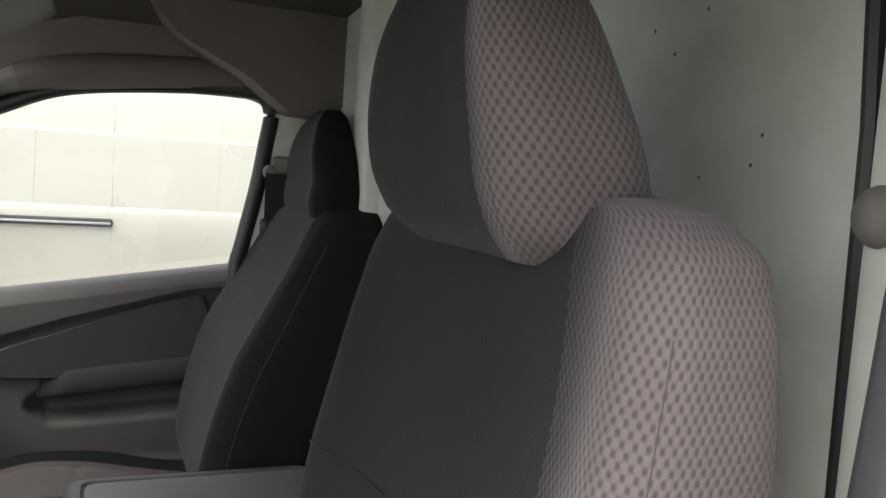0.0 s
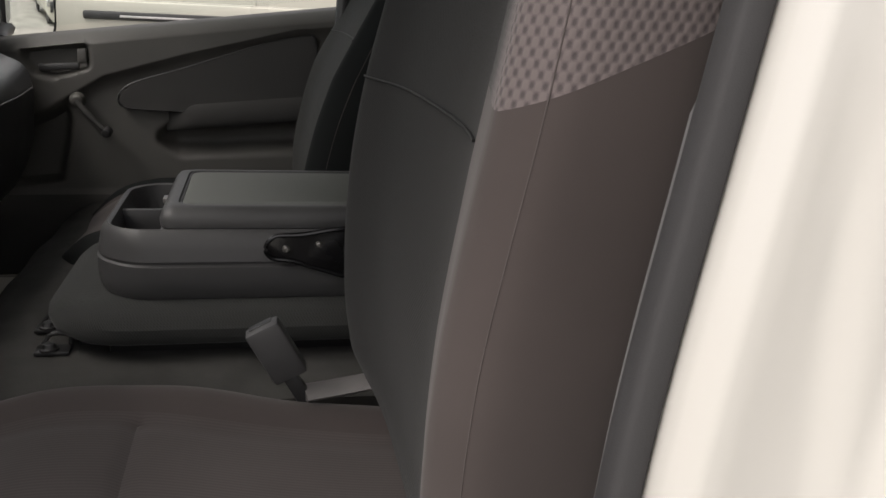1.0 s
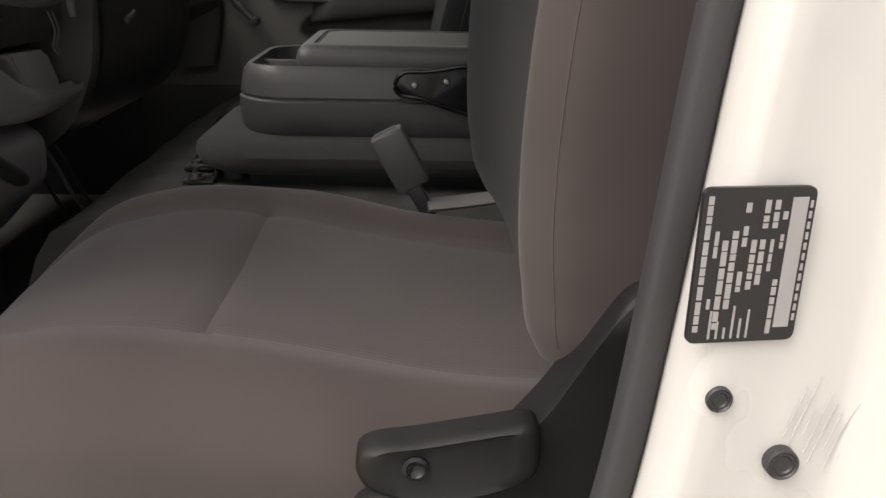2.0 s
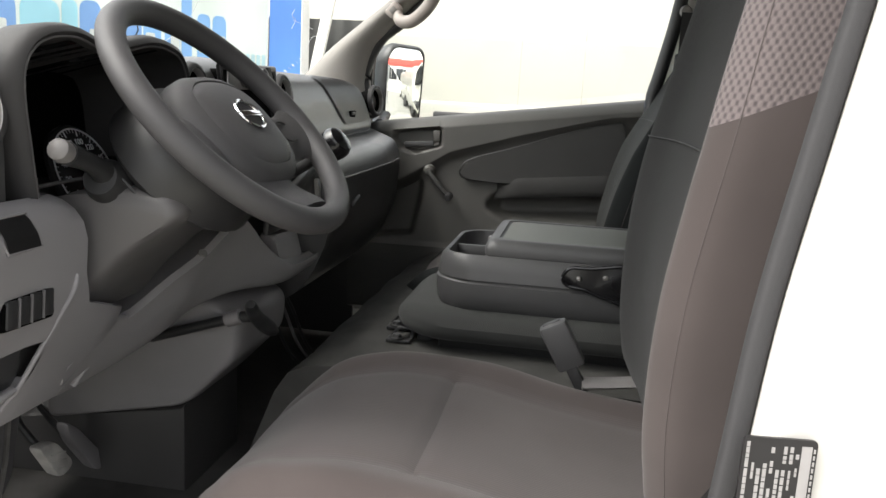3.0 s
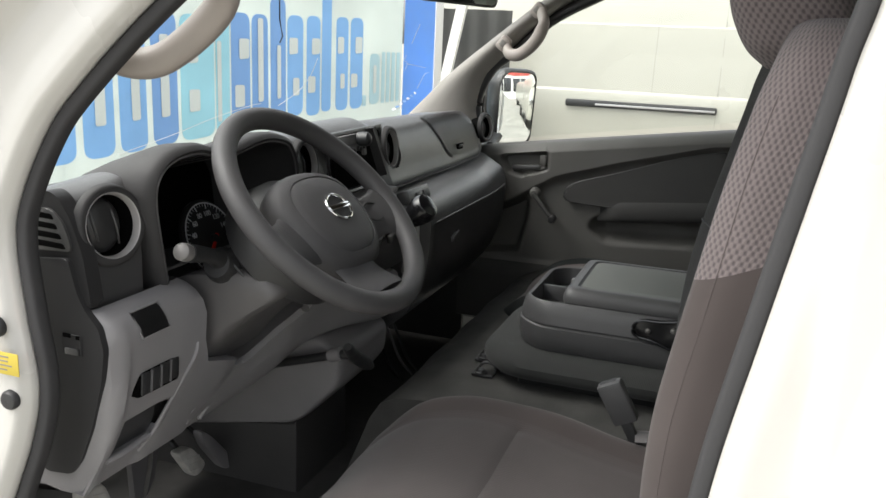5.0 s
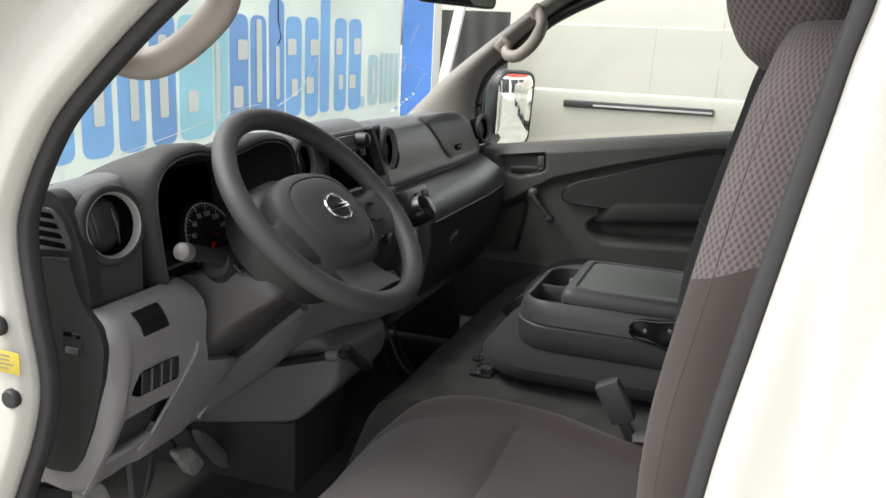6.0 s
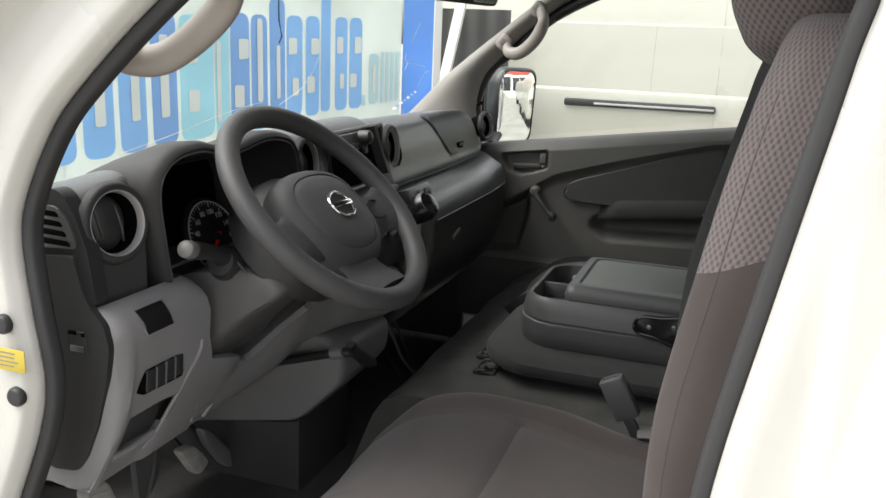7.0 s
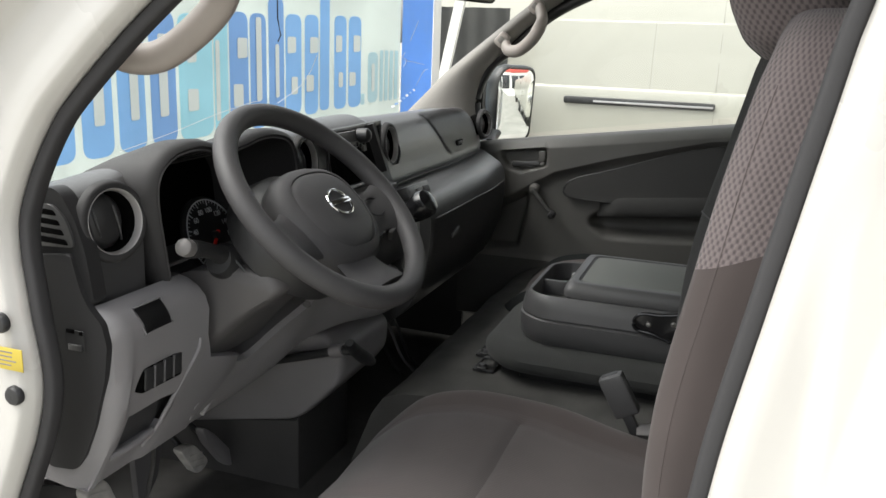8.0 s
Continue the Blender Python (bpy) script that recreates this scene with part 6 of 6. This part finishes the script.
for k in range(12):
    bar = part("print_bar", rbox((0.0006, 0.0012, 0.003), (-0.0036, -0.0226, 0.027 - 0.0046 * k), 0), PLATE_INK, base)
    on_plate(bar)
for k in range(13):
    y, z = -0.568 - 0.0022 * k, 1.012 + 0.003 * (k * 3 % 5 - 2) - 0.0012 * k
    h = 0.007 + 0.0025 * (k * 5 % 4)
    line = [(-0.8998 + 0.07 * (v - 1.08) - 0.009 * lerp(y + 0.35 * (z - v), [-0.609, -0.593], [1, 0]), y + 0.35 * (z - v), v) for v in np.linspace(z - h, z + h, 5)]
    part("residue_line", tube(line, 0.00025, 5), RESIDUE, van, "faint torn sticker residue")

# ---- neighbouring van ----
nb = thing("neighbour_van", (5.4, -0.6, 0), "plain white panel van parked alongside", "van")
SIDE = 4.5
prof = [(0.06, 0.35), (0.02, 0.5), (0.0, 0.8), (0.0, 1.05), (0.002, 1.205), (0.012, 1.235), (0.03, 1.25), (0.06, 1.5), (0.095, 1.70), (0.112, 1.712), (0.12, 1.74), (0.17, 2.0), (0.26, 2.13), (0.5, 2.2), (0.9, 2.22)]
rings = [[(SIDE + dx, y, z) for dx, z in prof] + [(SIDE + 1.75 - dx * 0.6, y, z) for dx, z in prof[::-1]] for y in np.linspace(-3.3, 1.9, 8)]
nbody = part("body", loft(rings), VAN_PAINT, nb, smooth=30)
def side_x(z):
    return SIDE + lerp(z, [q[1] for q in prof], [q[0] for q in prof])
for y in (-0.335, 0.11, -1.6, 1.5):
    zs = np.linspace(0.45, 2.0, 14) if y != 0.11 else np.linspace(1.25, 1.70, 8)
    part("panel_gap", tube([(side_x(z) + 0.002, y, z) for z in zs], 0.0028, 6), SEAM_GREY, nbody)
for z in (1.245, 1.706):
    part("crease_shadow", tube([(side_x(z) + 0.001, y, z) for y in (-3.2, 2.0)], 0.0025, 6), SEAM_GREY, nbody)
rail2 = part("slide_rail", rbox((0.03, 1.05, 0.052), (SIDE - 0.008, 0.182, 1.15), 0.02), DASH_BLACK, nb, "black sliding door rail cover")
part("rail_slot", rbox((0.012, 0.82, 0.014), (SIDE - 0.022, 0.08, 1.147), 0.004), SILVER, rail2)
for y in (-2.4, 1.3):
    wh = part("wheel", lathe([(0.0, 0.02), (0.16, 0.03), (0.2, 0.06), (0.3, 0.08), (0.33, 0.05), (0.335, -0.12)], (SIDE + 0.12, y, 0.335), (-1, 0, 0), 32), DASH_BLACK, nb, "dark wheel")
    part("hub_cap", lathe([(0, 0.085), (0.1, 0.08), (0.17, 0.06), (0.18, 0.03)], (SIDE + 0.12, y, 0.335), (-1, 0, 0), 24), STEEL, wh)

# ---- banner in front of the van ----
ban = thing("banner", (2.0, 1.7, 0.2), "white vinyl banner with tall blue block shapes", "banner")
B0 = Vector((1.177, 1.958, 0.0))
bd = Vector((math.cos(radians(-17.9)), math.sin(radians(-17.9)), 0))
bn = Vector((bd.y, -bd.x, 0))


def on_banner(s, z, lift=0.0):
    """A place on the slack sheet: s metres along it."""
    sag = 0.018 * math.sin(s * 3.1 + 1) + 0.008 * math.sin(s * 9.3 + z * 0.5)
    p = B0 + bd * s + bn * (sag + lift)
    return Vector((p.x, p.y, z))


def sheet(s0, s1, z0, z1, lift, thick=0.0015, nu=24, nv=8):
    rows_ = [[on_banner(s, z(s) if callable(z) else z, lift) for s in np.linspace(s0, s1, nu)] for z in [(lambda q, f=f: (1 - f) * z0(q) + f * z1(q)) for f in np.linspace(0, 1, nv)]]
    b = loft(rows_, closed=False)
    bmesh.ops.solidify(b, geom=list(b.faces), thickness=thick)
    return b


def block(s0, s1, z0, z1, lift, r):
    """A flat piece of vinyl with rounded corners, laid on the sheet."""
    pts_ = round_outline([(s0, z0), (s1, z0 + 0.1 * (s1 - s0)), (s1, z1), (s0, z1)], r, 6)
    b = bmesh.new()
    lo = [b.verts.new(on_banner(u, v, lift)) for u, v in pts_]
    hi = [b.verts.new(on_banner(u, v, lift + 0.0015)) for u, v in pts_]
    b.faces.new(lo)
    b.faces.new(hi[::-1])
    for k in range(len(lo)):
        b.faces.new((lo[k], hi[k], hi[(k + 1) % len(lo)], lo[(k + 1) % len(lo)]))
    return b


def blue_block(s0, s1, z0, z1, mat, *slots):
    """A tall rounded block with pale slots laid on it."""
    one = part("blue_block", block(s0, s1, z0, z1, 0.004, min(0.05, (s1 - s0) * 0.42)), mat, ban, smooth=0)
    for u0, u1, v0, v1 in slots:
        part("slot", block(u0, u1, v0, v1, 0.0075, 0.012), BANNER_WHITE, one, smooth=0)


part("sheet", sheet(-1.6, 1.9, lambda s: 0.0, lambda s: 1.95, 0.0, 0.002, 80, 14), BANNER_WHITE, ban, "white vinyl sheet", smooth=60)
blue_block(-0.42, -0.27, 0.96, 1.60, BLUE_MID, (-0.36, -0.32, 1.09, 1.48))
blue_block(-0.235, -0.09, 0.98, 1.60, BLUE_MID, (-0.18, -0.14, 1.11, 1.48))
blue_block(-0.059, 0.072, 0.999, 1.60, BLUE_MID, (-0.009, 0.035, 1.134, 1.476))
blue_block(0.097, 0.227, 1.015, 1.66, BLUE_MID, (0.153, 0.193, 1.15, 1.481))
blue_block(0.257, 0.391, 1.033, 1.604, BLUE_DEEP, (0.301, 0.346, 1.158, 1.509))
blue_block(0.409, 0.589, 1.046, 1.599, BLUE_PALE, (0.452, 0.503, 1.387, 1.502), (0.452, 0.509, 1.174, 1.274))
blue_block(0.599, 0.675, 1.058, 1.611, BLUE_PALE, (0.605, 0.627, 1.125, 1.489))
blue_block(0.685, 0.798, 1.071, 1.619, BLUE_DEEP, (0.731, 0.791, 1.408, 1.503), (0.704, 0.761, 1.186, 1.291))
blue_block(0.811, 0.919, 1.072, 1.618, BLUE_DEEP, (0.849, 0.884, 1.208, 1.60))
blue_block(0.937, 1.043, 1.088, 1.70, BLUE_DEEP, (0.981, 1.006, 1.219, 1.478))
blue_block(1.055, 1.162, 1.125, 1.625, BLUE_MID, (1.066, 1.123, 1.434, 1.516), (1.092, 1.134, 1.23, 1.32))
blue_block(1.185, 1.273, 1.123, 1.628, BLUE_MID, (1.217, 1.268, 1.436, 1.518), (1.193, 1.241, 1.242, 1.328))
blue_block(1.285, 1.347, 1.143, 1.738, BLUE_MID)
blue_block(1.381, 1.466, 1.145, 1.632, BLUE_MID, (1.389, 1.432, 1.444, 1.531), (1.41, 1.44, 1.262, 1.342))
blue_block(1.484, 1.581, 1.15, 1.634, BLUE_MID, (1.519, 1.572, 1.447, 1.535), (1.488, 1.536, 1.267, 1.342))
part("pale_block", block(1.583, 1.613, 1.164, 1.225, 0.004, 0.006), BLUE_FADED, ban, smooth=0)
blue_block(1.641, 1.72, 1.171, 1.449, BLUE_FADED, (1.668, 1.692, 1.233, 1.388))
for k in range(4):
    part("pale_block", block(1.739 + 0.039 * k, 1.763 + 0.039 * k, 1.178 + 0.003 * k, 1.46, 0.004, 0.006), BLUE_FADED, ban, smooth=0)
part("tear", tube([on_banner(s, z, 0.006) for s, z in ((1.0, 1.75), (1.0, 1.60), (1.02, 1.52), (1.0, 1.49))], 0.004, 6), DASH_BLACK, ban, "dark tear in the vinyl")
part("blue_edge", sheet(1.903, 2.16, lambda s: 0.0, lambda s: 1.95, 0.01, 0.004, 8, 6), BLUE_DEEP, ban, "blue side strip")
post = thing("steel_post", (3.29, 1.28, 0.0), "white painted steel post beside the banner", "post")
part("shaft", rbox((0.075, 0.05, 2.6), (3.285, 1.275, 1.3), 0.008, (0, 0, -18)), WALL_WHITE, post)
part("foot_plate", rbox((0.18, 0.18, 0.02), (3.285, 1.275, 0.01), 0.004), WALL_WHITE, post)
leaning = thing("leaning_pole", (3.8, 1.65, 0.0), "white flat pole leaning beside a dark screen", "pole")
part("shaft", loft([[(3.8 + dx, 1.65 - 0.203 * z + dy, z) for dx, dy in ((-0.02, -0.032), (-0.02, 0.032), (0.02, 0.032), (0.02, -0.032))] for z in (0.0, 2.6)]), WALL_WHITE, leaning)
tarp = thing("tarp_screen", (4.2, 1.4, 0.0), "dark grey mesh screen on a post beside the banner", "screen")
rows_ = [[(4.2 + 0.012 * math.sin(k * 0.9), 1.06 + 0.02 * k, z) for k in range(40)] for z in np.linspace(0.0, 1.76, 8)]
b = loft(rows_, closed=False)
bmesh.ops.solidify(b, geom=list(b.faces), thickness=0.01)
part("cloth", b, FOLIAGE_DARK, tarp, smooth=60)
part("post", rbox((0.03, 0.03, 1.75), (4.23, 1.84, 0.875), 0.004), STEEL, tarp)

# ---- yard behind, seen in the door mirror ----
hall = thing("yard_building", (6, -26, 0), "low white building with dark windows and red band", "building")
part("wall", rbox((40, 0.4, 5.0), (8, -26, 2.5), 0.02), WALL_WHITE, hall)
part("red_band", rbox((40, 0.1, 0.9), (8, -25.76, 3.6), 0.01), RED_WALL, hall)
for k in range(9):
    wdw = part("window", rbox((3.1, 0.08, 1.8), (-8 + 3.6 * k, -25.78, 1.9), 0.02), DARK_GLASS, hall)
    part("mullion", rbox((0.08, 0.06, 1.6), (-8 + 3.6 * k, -25.72, 1.9), 0.005), WALL_WHITE, wdw)


def parked_car(x, y, label):
    """A small white van, nose towards the camera's van."""
    car = thing("parked_van", (x, y, 0), label, "van", "parked vans")
    secs = []
    for dy, zt, hw in ((0.0, 0.75, 0.72), (0.05, 0.95, 0.8), (0.35, 1.1, 0.84), (0.9, 1.85, 0.8), (1.3, 1.98, 0.78), (3.8, 1.98, 0.78), (4.2, 1.9, 0.76), (4.25, 0.8, 0.78)):
        secs.append([(x + u * hw, y - dy, 0.35 + (zt - 0.35) * v) for u, v in round_outline([(-1, 0), (1, 0), (1, 0.6), (0.88, 1), (-0.88, 1), (-1, 0.6)], 0.1, 3)])
    part("body", loft(secs), VAN_PAINT, car)
    part("grille", rbox((1.0, 0.06, 0.22), (x, y + 0.02, 0.72), 0.03), DASH_BLACK, car)
    part("windscreen", prism([(-0.62, 0), (0.62, 0), (0.56, 0.62), (-0.56, 0.62)], "y", -0.01, 0.01), DARK_GLASS, car)
    ws = car.children[-1]
    ws.matrix_world = pose(x, y - 0.42, 1.18, -36, 0, 0)
    for sx in (-0.62, 0.62):
        part("headlamp", rbox((0.26, 0.06, 0.16), (x + sx, y - 0.0, 0.8), 0.03), CHROME, car)
        for dy in (0.75, 3.4):
            part("wheel", lathe([(0, 0.05), (0.2, 0.06), (0.31, 0.04), (0.32, -0.14)], (x + sx * 1.2, y - dy, 0.32), (math.copysign(1, sx), 0, 0), 24), DASH_BLACK, car)


parked_car(4.2, -6.5, "white van parked nose-out further back")
parked_car(4.95, -13.0, "white van parked near the building")
